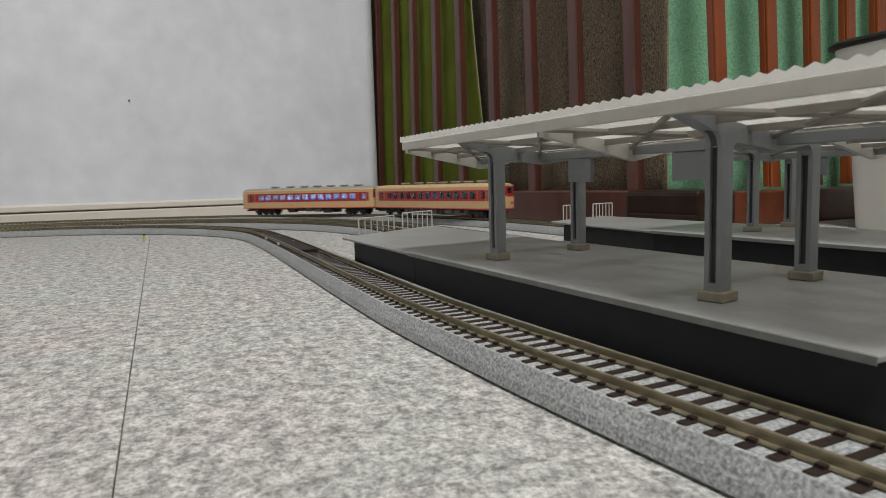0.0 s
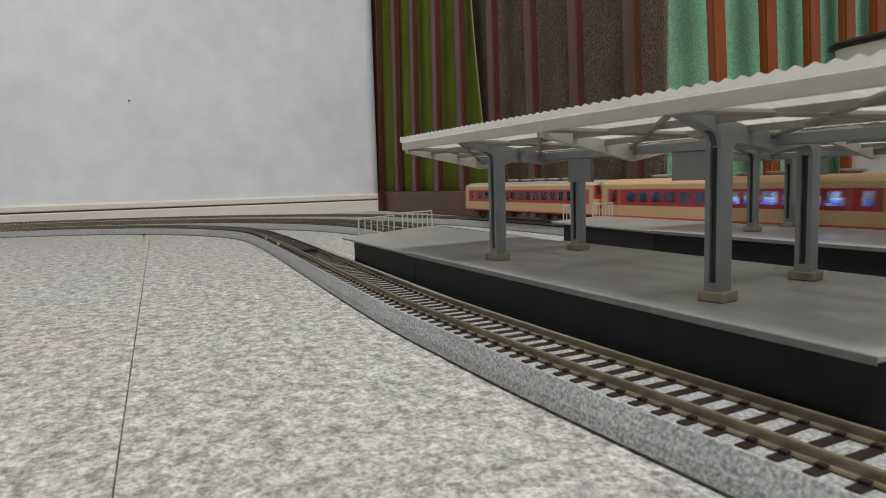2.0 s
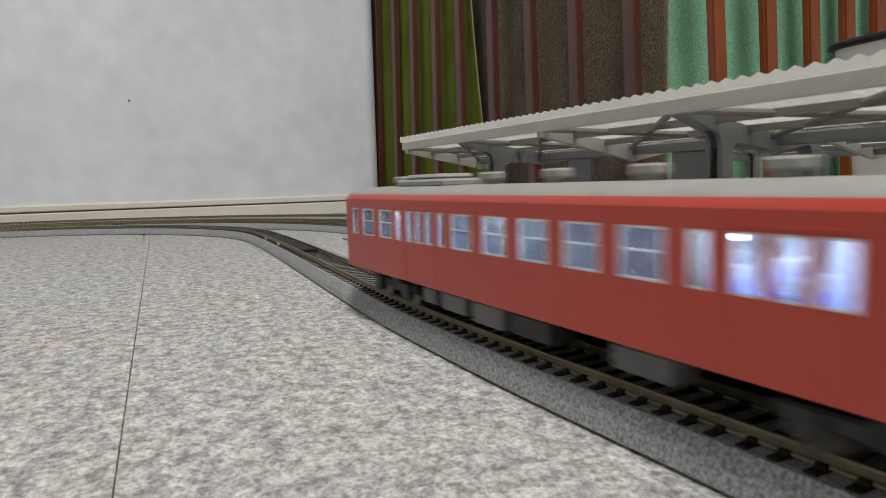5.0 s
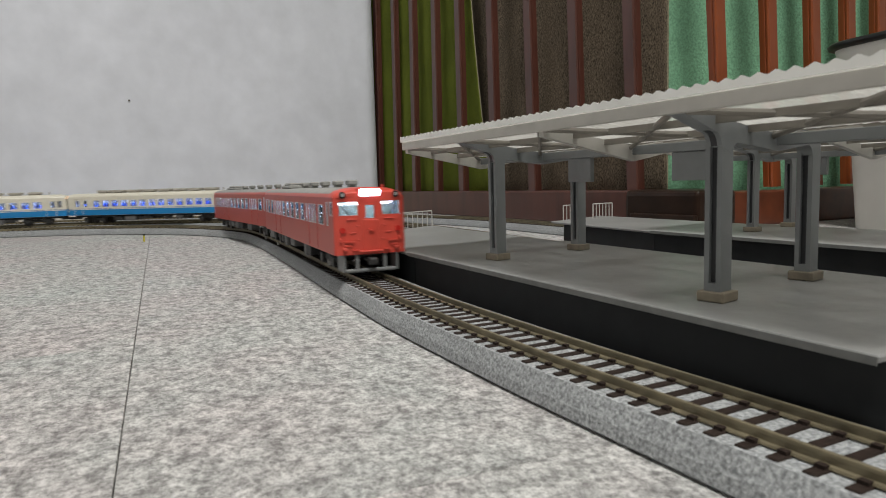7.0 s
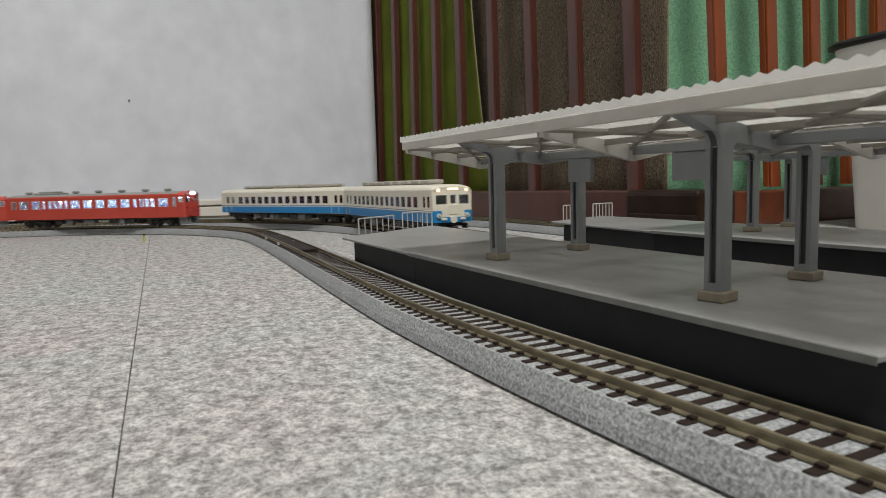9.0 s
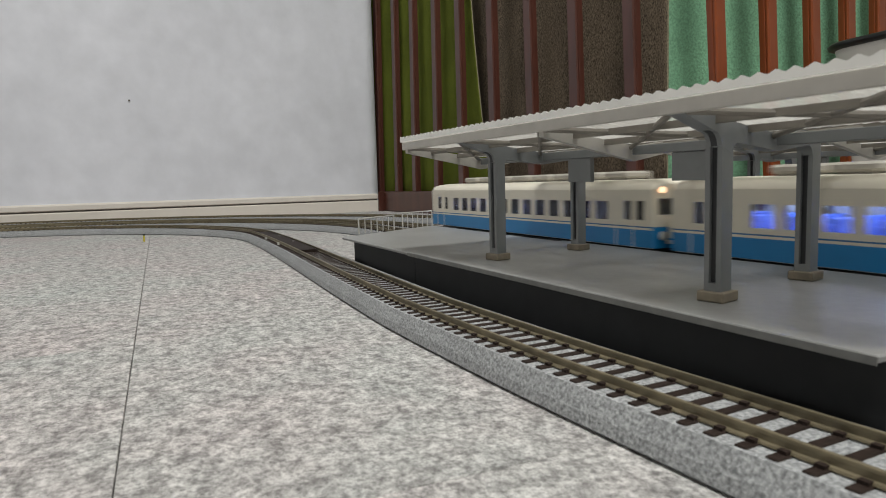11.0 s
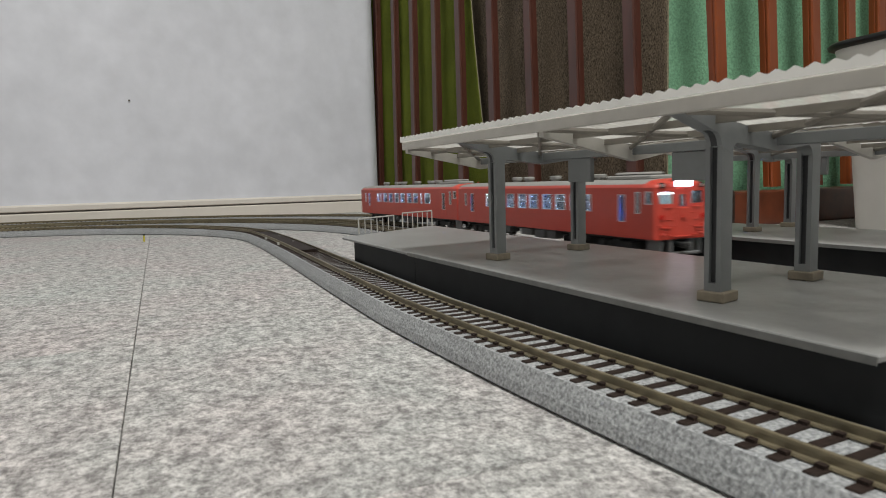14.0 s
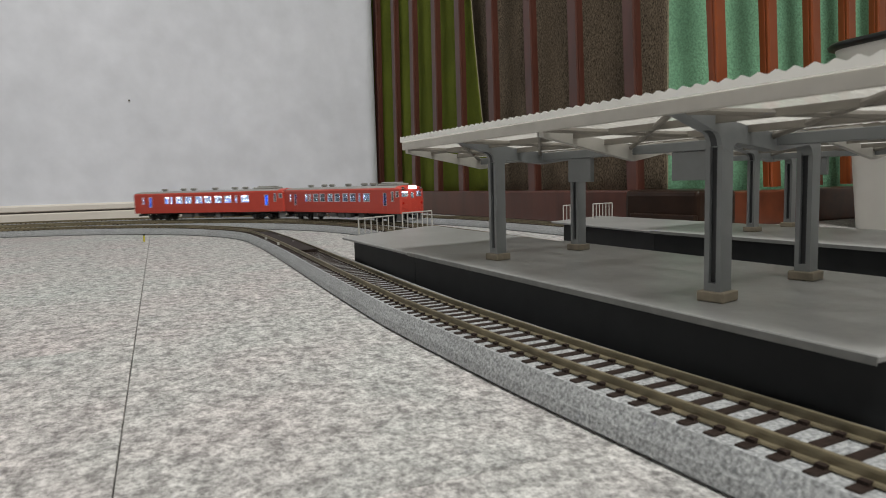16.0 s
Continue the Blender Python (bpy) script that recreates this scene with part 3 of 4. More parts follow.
def platform_roof(x0, x1, yf, yb, frames, columns, mids, signs, label):
    roof = thing("platform_roof", label, "platform roof", "platform roofs")
    yv = (yf + yb) / 2 - 0.002
    z = lambda y: roof_line(y, yf, yv, yb)
    pitch = 0.0044
    for ya, yb_ in ((yf - 0.0015, yv), (yv + 0.0002, yb + 0.0015)):
        bm = bmesh.new()
        n = int((x1 - x0) / (pitch / 6.0))
        rows = []
        for i in range(n + 1):
            x = x0 + (x1 - x0) * i / n
            ridge = abs(((x - x0) / pitch) % 1.0 - 0.5) * 2
            h, low = 0.0011 * ridge, 0.0007 * ridge + 0.0006
            inner = [(ya + (yb_ - ya) * k / 12, k) for k in range(13)]
            eave = 0 if ya < yv - 0.001 else 12
            under = [bm.verts.new((x, y, z(min(max(y, yf), yb)) + (0.0018 if k == eave else low))) for y, k in inner]
            over = [bm.verts.new((x, y, z(min(max(y, yf), yb)) + 0.0035 + h)) for y, k in reversed(inner)]
            rows.append(under + over)
        k = len(rows[0])
        for a, b in zip(rows, rows[1:]):
            for i in range(k):
                bm.faces.new((a[i], b[i], b[(i + 1) % k], a[(i + 1) % k]))
        bm.faces.new(rows[0]).material_index = 1
        bm.faces.new(rows[-1][::-1]).material_index = 1
        bm.normal_update()
        for f in bm.faces:
            if abs(f.normal.y) > 0.7:
                f.material_index = 1
        bmesh.ops.recalc_face_normals(bm, faces=bm.faces[:])
        part("corrugated_sheet", bm, [ROOF_WHITE, ROOF_EDGE], roof, "white corrugated sheet")
    # fascias along both eaves
    part("fascia", box(x0, x1, yf - 0.0006, yf + 0.0012, 0.0778, 0.0817, 0.0002), FASCIA, roof)
    part("fascia", box(x0, x1, yb - 0.0012, yb + 0.0006, 0.0778, 0.0817, 0.0002), FASCIA, roof)
    part("valley_beam", box(x0 + 0.002, x1 - 0.002, yv - 0.0018, yv + 0.0018, 0.0701, 0.0736, 0.0002), STEEL, roof, "grey valley beam")
    for f in (0.33, 0.66):
        for a, b in ((yf, yv), (yb, yv)):
            y = a + (b - a) * f
            part("purlin", box(x0 + 0.001, x1 - 0.001, y - 0.0010, y + 0.0010, z(y) - 0.0022, z(y) - 0.0001), PURLIN_SHADED, roof)
    stops = sorted(frames + mids)
    for a, b in zip(stops, stops[1:]):
        for ya, yc in ((yf + 0.002, yv - 0.003), (yb - 0.002, yv + 0.003)):
            for u0, u1 in ((0.03, 0.97), (0.97, 0.03)):
                p = Vector((a + (b - a) * u0, ya, z(ya) - 0.0012))
                q = Vector((a + (b - a) * u1, yc, z(yc) - 0.0012))
                part("brace", rod(p, q, 0.0010, 8), PURLIN_SHADED, roof)
    for x in mids:
        rows = [(yf + 0.0013, 0.0762, 0.0797), (yv, 0.0676, 0.0735), (yb - 0.0013, 0.0762, 0.0797)]
        part("cross_beam", strip_yz(rows, x - 0.0016, x + 0.0016), FASCIA, roof, "off-white cross beam")
    for x in frames:
        ya, yc = columns
        h = 0.0027
        arc = [(0.0042 * (1 - math.cos(radians(t))), 0.0042 * math.sin(radians(t))) for t in (0, 15, 30, 45, 60, 75, 90)]
        rows = [(yf + 0.0013, 0.0778, 0.0797)]
        rows += [(ya - 0.0028 - v, 0.0697 + w, z(ya - 0.0028 - v) - 0.0003) for v, w in reversed(arc)]
        rows += [(ya + 0.0028 + v * 0.7, 0.0672 + w * 0.8, z(ya + 0.0028 + v * 0.7) - 0.0003) for v, w in arc]
        rows += [(yv, 0.0684, 0.0735)]
        rows += [(yc - 0.0028 - v * 0.7, 0.0672 + w * 0.8, z(yc - 0.0028 - v * 0.7) - 0.0003) for v, w in reversed(arc)]
        rows += [(yc + 0.0028 + v, 0.0697 + w, z(yc + 0.0028 + v) - 0.0003) for v, w in arc]
        rows += [(yb - 0.0013, 0.0778, 0.0797)]
        part("cross_beam", strip_yz(rows, x - h, x + h), STEEL, roof, "grey cross beam with curved haunches")
        # the groove is not cut: a dark strip under each haunch gives its shade
        for y, side in ((ya, -1), (yc, 1)):
            groove = [(y + side * (0.0028 + v), 0.0696 + u, 0.0701 + u) for v, u in arc]
            part("haunch_groove_shade", strip_yz(groove if side > 0 else groove[::-1], x - 0.0011, x + 0.0011), SLOT_SHADE, roof, "dark strip for the shaded groove under the haunch")
        for y in (ya, yc):
            bm = bmesh.new()
            # column with a deep slot in both faces along the platform
            w, d = 0.0026, 0.0028
            slot = 0.0011
            prism([(x - w, y - d), (x - slot, y - d), (x - slot, y - d + 0.0018), (x + slot, y - d + 0.0018), (x + slot, y - d), (x + w, y - d),
                   (x + w, y + d), (x + slot, y + d), (x + slot, y + d - 0.0018), (x - slot, y + d - 0.0018), (x - slot, y + d), (x - w, y + d)], 0.0300, 0.0697, "z", 0.0, bm)
            box(x - w, x + w, y - d, y + d, 0.0275, 0.0300, 0.0, bm)
            col = part("column", bm, STEEL, roof)
            # dark sheet added in the front slot to deepen its shade
            part("slot_shade_sheet", box(x - slot + 0.00005, x + slot - 0.00005, y - d + 0.0012, y - d + 0.0017, 0.0301, 0.0696), SLOT_SHADE, col)
            part("column_base", box(x - 0.0042, x + 0.0042, y - 0.0041, y + 0.0041, 0.0246, 0.0276, 0.0003), BASE_WOOD, col, "tan base block")
    for x in signs:
        part("hanging_sign", box(x - 0.0079, x + 0.0079, yv - 0.0014, yv + 0.0014, 0.0596, 0.0700, 0.0002), STEEL, roof, "blank grey hanging sign board")
    # the frames stand slightly askew to the platform edge
    for o in roof.children_recursive:
        stem = o.name.split(".")[0]
        mid = sum(v.co.x for v in o.data.vertices) / len(o.data.vertices)
        for v in o.data.vertices:
            if stem in ("column", "column_base", "slot_shade_sheet"):
                v.co.y += 0.2 * (v.co.x - mid)
            v.co.z -= 0.0082 * (v.co.x - x0) * (v.co.z - 0.0246) / 0.055
            v.co.x -= 0.22 * (v.co.y - columns[0])
    return roof


platform_roof(-0.316, -0.058, 0.1225, 0.2290, [-0.2525, -0.1268], (0.1445, 0.1985), [-0.3138, -0.1893, -0.0640], [-0.2225, -0.1595], "white corrugated butterfly roof on grey columns")
platform_roof(-0.335, 0.05, 0.3120, 0.4280, [-0.283, -0.152, -0.022], (0.347, 0.395), [-0.333, -0.218, -0.088], [-0.252, -0.187, -0.122], "white corrugated roof on grey columns over the second platform")

# ---- trains ----
RED = mat("vermilion_red_paint", (0.43, 0.050, 0.032), rough=0.38, grain=0.03, scale=200, stain=0.04, stain_scale=30)
RED_FRONT = mat("bright_orange_red_paint", (0.56, 0.064, 0.042), rough=0.38, grain=0.03, scale=200, stain=0.04, stain_scale=30)
CREAM = mat("warm_cream_paint", (0.54, 0.355, 0.185), rough=0.4, grain=0.03, scale=200, stain=0.04)
CRIMSON = mat("crimson_band_paint", (0.33, 0.022, 0.022), rough=0.38, grain=0.03, scale=200)
IVORY = mat("ivory_paint", (0.68, 0.64, 0.54), rough=0.4, grain=0.02, scale=200, stain=0.03)
BLUE = mat("bright_blue_paint", (0.008, 0.19, 0.46), rough=0.38, grain=0.03, scale=200, stain=0.04)
NAVY = mat("blue_pinstripe", (0.012, 0.12, 0.30), rough=0.4, grain=0.05)
ROOF_GREY = mat("grey_train_roof", (0.27, 0.265, 0.25), rough=0.6, grain=0.08, scale=150, stain=0.06)
GEAR_TAN = mat("grey_beige_cooler", (0.36, 0.34, 0.30), rough=0.6, grain=0.08, scale=150, stain=0.06)
UNDER = mat("dark_underframe", (0.02, 0.02, 0.02), rough=0.6, grain=0.2, scale=200)
EQUIP = mat("grey_equipment", (0.11, 0.11, 0.11), rough=0.55, grain=0.15, scale=200, vary=0.2)
SKIRT_GREY = mat("grey_snow_plough", (0.155, 0.158, 0.158), rough=0.5, grain=0.05)
WHEEL = mat("blackened_wheel", (0.06, 0.055, 0.05), rough=0.35, metal=0.8, grain=0.15)
SEAT = mat("blue_seat", (0.06, 0.20, 0.85), rough=0.7, grain=0.1, scale=300)
INSIDE = mat("pale_interior", (0.52, 0.54, 0.57), rough=0.6, grain=0.05)
LED = mat("white_led_strip", (0.9, 0.95, 1.0), emit=22.0, emit_colour=(0.82, 0.9, 1.0))
LED_DIM = mat("dim_blue_led_strip", (0.8, 0.85, 1.0), emit=14.0, emit_colour=(0.72, 0.8, 1.0))
CAB_WALL = mat("pale_green_cab_wall", (0.42, 0.5, 0.46), rough=0.6, grain=0.05)
BULB = mat("white_lamp_bulb", (0.9, 0.95, 1.0), emit=30.0, emit_colour=(0.85, 0.95, 1.0))
SIGN_LIT = mat("lit_headlight_sign", (0.95, 0.95, 1.0), emit=6.0, emit_colour=(0.93, 0.80, 1.0))
AMBER = mat("amber_lit_lamp", (0.9, 0.5, 0.3), emit=2.2, emit_colour=(1.0, 0.62, 0.38))
CAB_LAMP = mat("white_cab_lamp", (0.9, 0.97, 1.0), emit=9.0, emit_colour=(0.80, 0.97, 1.0))
WINDOW_FRAME = mat("pale_window_frame", (0.62, 0.62, 0.63), rough=0.35, grain=0.04, scale=200)
BLIND = mat("thin_blue_blind", (0.05, 0.20, 0.85), rough=0.7, grain=0.08, scale=300)
through_light, blend = BLIND.node_tree.nodes.new("ShaderNodeBsdfTranslucent"), BLIND.node_tree.nodes.new("ShaderNodeMixShader")
through_light.inputs[0].default_value = (0.10, 0.36, 1.0, 1)
blend.inputs[0].default_value = 0.7
BLIND.node_tree.links.new(BLIND.node_tree.nodes["Principled BSDF"].outputs[0], blend.inputs[1])
BLIND.node_tree.links.new(through_light.outputs[0], blend.inputs[2])
BLIND.node_tree.links.new(blend.outputs[0], BLIND.node_tree.nodes["Material Output"].inputs["Surface"])
LAMP_RED = mat("red_tail_lamp", (0.5, 0.02, 0.015), rough=0.25, grain=0.05)
CHROME = mat("silver_trim", (0.6, 0.6, 0.6), rough=0.3, metal=0.8, grain=0.05)


def glass_material(name, milky):
    """Moulded clear glazing; milky: how much of it scatters the light from inside."""
    m = bpy.data.materials.new(name)
    m.use_nodes = True
    nt = m.node_tree
    nt.nodes.remove(nt.nodes["Principled BSDF"])
    tr, gl, mx, fr = (nt.nodes.new(k) for k in ("ShaderNodeBsdfTransparent", "ShaderNodeBsdfGlossy", "ShaderNodeMixShader", "ShaderNodeFresnel"))
    tr.inputs[0].default_value = (0.82, 0.85, 0.9, 1)
    gl.inputs["Roughness"].default_value = 0.08
    fr.inputs[0].default_value = 1.5
    milk, mx0 = nt.nodes.new("ShaderNodeBsdfTranslucent"), nt.nodes.new("ShaderNodeMixShader")
    milk.inputs[0].default_value = (0.8, 0.84, 0.9, 1)
    mx0.inputs[0].default_value = milky
    nt.links.new(tr.outputs[0], mx0.inputs[1])
    nt.links.new(milk.outputs[0], mx0.inputs[2])
    nt.links.new(fr.outputs[0], mx.inputs[0])
    nt.links.new(mx0.outputs[0], mx.inputs[1])
    nt.links.new(gl.outputs[0], mx.inputs[2])
    nt.links.new(mx.outputs[0], nt.nodes["Material Output"].inputs["Surface"])
    return m


GLASS = glass_material("window_glass", 0.05)
MILKY_GLASS = glass_material("milky_window_glass", 0.17)
CAB_GLASS = glass_material("cab_glass", 0.16)
HALF_W, HALF_L = 0.018, 0.130
Z_BOTTOM, Z_EAVE, Z_TOP = 0.0112, 0.0392, 0.0440


def wall_grid(bm, us, zs, holes, place, inward, slot):
    """Faces of a wall over the breaks us and zs, with holes (u0, u1, z0, z1) and their reveals; slot(z) gives the paint."""
    us = sorted(set(us) | {h[0] for h in holes} | {h[1] for h in holes})
    zs = sorted(set(zs) | {h[2] for h in holes} | {h[3] for h in holes})
    made = {}

    def v(u, z, d=0.0):
        key = (round(u, 6), round(z, 6), d)
        if key not in made:
            made[key] = bm.verts.new(place(u, z, d))
        return made[key]
    for a, b in zip(us, us[1:]):
        for c, d in zip(zs, zs[1:]):
            mu, mz = (a + b) / 2, (c + d) / 2
            if any(h[0] < mu < h[1] and h[2] < mz < h[3] for h in holes):
                continue
            f = bm.faces.new((v(a, c), v(b, c), v(b, d), v(a, d)))
            f.material_index = slot(mz, mu)
    for u0, u1, z0, z1 in holes:
        for (a, c), (b, d) in (((u0, z0), (u1, z0)), ((u1, z0), (u1, z1)), ((u1, z1), (u0, z1)), ((u0, z1), (u0, z0))):
            f = bm.faces.new((bm.verts.new(place(a, c, 0)), bm.verts.new(place(b, d, 0)), bm.verts.new(place(b, d, inward)), bm.verts.new(place(a, c, inward))))
            f.material_index = slot((z0 + z1) / 2, (u0 + u1) / 2)


def roof_profile(n=10):
    """Half-rounded roof from eave to eave."""
    pts = []
    for i in range(n + 1):
        a = math.pi * i / n
        y = HALF_W * math.copysign(abs(math.cos(a)) ** 0.75, math.cos(a))
        pts.append((y, Z_EAVE + (Z_TOP - Z_EAVE) * math.sin(a) ** 0.8))
    return pts


def rail_car(name, label, style):
    """A model railcar; its origin lies on the rail heads under its middle, its front looks along +x."""
    car = thing(name, label, "railcar", style["group"])
    paints, slot = style["paints"], style["slot"]
    holes = [(a, b, style["sill"] if len(w) == 2 else w[2], style["head"] if len(w) == 2 else w[3]) for w in style["windows"] for a, b in (w[:2],)]
    bm = bmesh.new()
    inset = 0.0026
    ends = (-HALF_L + inset, HALF_L - inset)
    for side in (-1, 1):
        wall_grid(bm, [*ends, *style["breaks"]], style["levels"], holes, lambda u, z, d, s=side: (u, s * (HALF_W - d), z), 0.0004, slot)
    # rounded corners and the two ends
    front_holes = style["front_windows"]
    for end in (-1, 1):
        nose = style["nose"] if (end == 1 or style["both_cabs"]) else 0.0
        fh = front_holes if (end == 1 or style["both_cabs"]) else []

        def place(u, z, d, e=end, nose=nose):
            lean = nose * max(0, (z - 0.024)) / 0.02
            return (e * (HALF_L - d - lean - nose * 1.2 * (u / HALF_W) ** 2), u, z)
        ylim = HALF_W - inset
        zs = style["levels"]
        wall_grid(bm, list(np.linspace(-ylim, ylim, 7)), zs, fh, place, 0.001, style["front_slot"] if (end == 1 or style["both_cabs"]) else slot)
        for side in (-1, 1):
            zz = sorted(set(zs))
            for c, d in zip(zz, zz[1:]):
                prev = None
                for k in range(5):
                    a = radians(90 * k / 4)
                    # corner from the side wall to the end wall
                    cols = []
                    for z in (c, d):
                        e0 = Vector(place(side * ylim, z, 0))
                        s0 = Vector((end * (HALF_L - inset), side * HALF_W, z))
                        w = math.sin(a), 1 - math.cos(a)
                        cols.append(bm.verts.new((s0.x + (e0.x - s0.x) * w[0], s0.y + (e0.y - s0.y) * w[1], z)))
                    if prev:
                        f = bm.faces.new((prev[0], cols[0], cols[1], prev[1]))
                        f.material_index = (style["front_slot"] if (end == 1 or style["both_cabs"]) else slot)((c + d) / 2, side * HALF_W)
                    prev = cols
    bmesh.ops.remove_doubles(bm, verts=bm.verts[:], dist=0.00002)
    bmesh.ops.recalc_face_normals(bm, faces=bm.faces[:])
    part("body", bm, paints, car)
    # pale lining with the same openings
    for side in (-1, 1):
        bm = bmesh.new()
        wall_grid(bm, [*ends], [Z_BOTTOM + 0.001, 0.0380], holes, lambda u, z, d, s=side: (u, s * (HALF_W - 0.0005 - d), z), 0.0001, lambda z, u: 0)
        part("inner_lining", bm, INSIDE, car)
    # roof: swept arc, dropping to the ends
    bm = bmesh.new()
    prof = roof_profile()
    rows = []
    xs = [-HALF_L, -HALF_L + 0.0012, -HALF_L + 0.004, -HALF_L + 0.010, 0, HALF_L - 0.010, HALF_L - 0.004, HALF_L - 0.0012, HALF_L]
    for x in xs:
        g = HALF_L - abs(x)
        drop = 0.0 if g >= 0.010 else (1 - g / 0.010) ** 2 * (0.0028 if (x > 0 or style["both_cabs"]) else 0.0008)
        tight = 1.0 if g >= 0.004 else 1 - (1 - g / 0.004) ** 2 * 0.13
        rows.append([bm.verts.new((x - math.copysign(style["nose"], x) if abs(x) == HALF_L and (x > 0 or style["both_cabs"]) else x, y * tight, max(Z_EAVE, z - drop * (z - Z_EAVE) / (Z_TOP - Z_EAVE)))) for y, z in prof])
    for k, (a, b) in enumerate(zip(rows, rows[1:])):
        for i in range(len(prof) - 1):
            f = bm.faces.new((a[i], b[i], b[i + 1], a[i + 1]))
            tip = k >= 5 or (style["both_cabs"] and k <= 2)
            f.material_index = 1 if (i in (0, len(prof) - 2) or (tip and style["painted_tip"])) else 0
            if tip and style["painted_tip"]:
                f.material_index = 2
            f.smooth = True
    bm.faces.new(rows[0])
    f = bm.faces.new(rows[-1][::-1])
    f.material_index = 2
    bmesh.ops.recalc_face_normals(bm, faces=bm.faces[:])
    part("roof", bm, style["roof_paints"], car)
    # panes
    for a, b, c, d in holes:
        for side in (-1, 1):
            y = side * (HALF_W - 0.0002)
            part("window", box(a, b, y - 0.0001, y + 0.0001, c, d), MILKY_GLASS if style["led"] is LED else GLASS, car)
            if style.get("bars"):
                y2 = side * (HALF_W - 0.00005)
                e = 0.0005
                zm = c + (d - c) * 0.55
                bm = bmesh.new()
                for u0, u1, z0, z1 in ((a, b, c, c + e), (a, b, d - e, d), (a, a + e, c + e, d - e), (b - e, b, c + e, d - e), (a + e, b - e, zm - 0.0002, zm + 0.0002)):
                    if z1 - z0 > 0.00045 or b - a > 0.008:
                        box(u0, u1, y2 - 0.0001, y2 + 0.00012, z0, z1, 0.0, bm)
                part("window_frame", bm, WINDOW_FRAME, car)
    for end in ((1, -1) if style["both_cabs"] else (1,)):
        for a, b, c, d in front_holes:
            x = end * (HALF_L - 0.0016 - style["nose"] * 0.5 - style["nose"] * 1.2 * (max(abs(a), abs(b)) / HALF_W) ** 2)
            part("front_window", box(x - 0.0001, x + 0.0001, a, b, c, d), CAB_GLASS, car)
    # doors: thin raised leaves in the side walls
    for a, b in style["doors"]:
        for side in (-1, 1):
            bm = bmesh.new()
            for u0, u1, z0, z1 in ((a, a + 0.0005, 0.0122, 0.0362), (b - 0.0005, b, 0.0122, 0.0362), (a, b, 0.0362, 0.0367)):
                y = side * HALF_W
                box(u0, u1, y - 0.0002, y + 0.00025, z0, z1, 0.0, bm)
            part("door_frame", bm, paints[style["door_slot"]], car)
    # inside
    part("cabin_floor", box(-0.127, 0.124, -0.0165, 0.0165, 0.0125, 0.0150), INSIDE, car)
    bm = bmesh.new()
    x = -0.108
    while x < 0.100:
        for y0, y1 in ((-0.0155, -0.004), (0.004, 0.0155)):
            box(x, x + 0.003, y0, y1, 0.0150, style.get("seat_top", 0.0262), 0.0004, bm)
            box(x + 0.003, x + 0.008, y0, y1, 0.0150, 0.0195, 0.0004, bm)
        x += 0.0165
    part("seats", bm, SEAT, car, "blue seats")
    bm = bmesh.new()
    x = -0.108
    while x < 0.100:
        for y0, y1 in ((-0.0150, -0.0045), (0.0045, 0.0150)):
            z = style.get("seat_top", 0.0262)
            box(x - 0.0002, x + 0.0033, y0, y1, z - 0.0007, z + 0.0020, 0.0004, bm)
        x += 0.0165
    part("headrest_covers", bm, SEAT if "seat_top" in style else INSIDE, car, "headrest covers")
    for w in style["windows"]:
        if len(w) == 4 and w[2] < 0.022 and style.get("blinds"):
            for side in (-1, 1):
                y = side * (HALF_W - 0.0035)
                part("door_blind", box(w[0] - 0.001, w[1] + 0.001, y - 0.0003, y + 0.0003, 0.0150, 0.0350), BLIND, car, "blue blind behind the door window")
    part("led_strip", box(-0.115, 0.108, -0.002, 0.002, 0.0372, 0.0380), style["led"], car, "lit white interior strip")
    part("inner_ceiling", box(-0.127, 0.124, -0.0170, 0.0170, 0.0381, 0.0384), INSIDE, car)
    part("cab_partition", box(0.112, 0.1128, -0.0168, 0.0168, 0.0150, 0.0366), CAB_WALL, car)
    if style["led"] is LED:
        for x in (-0.072, -0.005, 0.062):
            for y in (-0.0125, 0.0125):
                part("led_bulb", box(x - 0.0017, x + 0.0017, y - 0.0012, y + 0.0012, 0.0335, 0.0362, 0.0005), BULB, car, "bright white lamp bulb")
    # roof gear
    for x, kind in style["gear"]:
        if kind == "vent":
            bm = box(x - 0.0040, x + 0.0040, -0.0026, 0.0026, Z_TOP + 0.0011, Z_TOP + 0.0038, 0.0006)
            box(x - 0.0026, x + 0.0026, -0.0018, 0.0018, Z_TOP - 0.0006, Z_TOP + 0.0012, 0.0, bm)
            part("roof_ventilator", bm, style["gear_paint"], car)
        elif kind == "cooler":
            bm = box(x - 0.020, x + 0.020, -0.0085, 0.0085, Z_TOP - 0.0006, Z_TOP + 0.0022, 0.0008)
            box(x - 0.0135, x + 0.0135, -0.0075, 0.0075, Z_TOP + 0.0018, Z_TOP + 0.0040, 0.0012, bm)
            part("roof_cooler", bm, style["gear_paint"], car)
        elif kind == "flat":
            bm = box(x - 0.0068, x + 0.0068, -0.0036, 0.0036, Z_TOP + 0.0008, Z_TOP + 0.0030, 0.0007)
            box(x - 0.0045, x + 0.0045, -0.0022, 0.0022, Z_TOP - 0.0006, Z_TOP + 0.0009, 0.0, bm)
            part("roof_ventilator", bm, style["gear_paint"], car)
        elif kind == "long":
            bm = box(x - 0.0088, x + 0.0088, -0.0075, 0.0075, Z_TOP + 0.0006, Z_TOP + 0.0042, 0.0010)
            box(x - 0.0070, x + 0.0070, -0.0060, 0.0060, Z_TOP - 0.0008, Z_TOP + 0.0008, 0.0, bm)
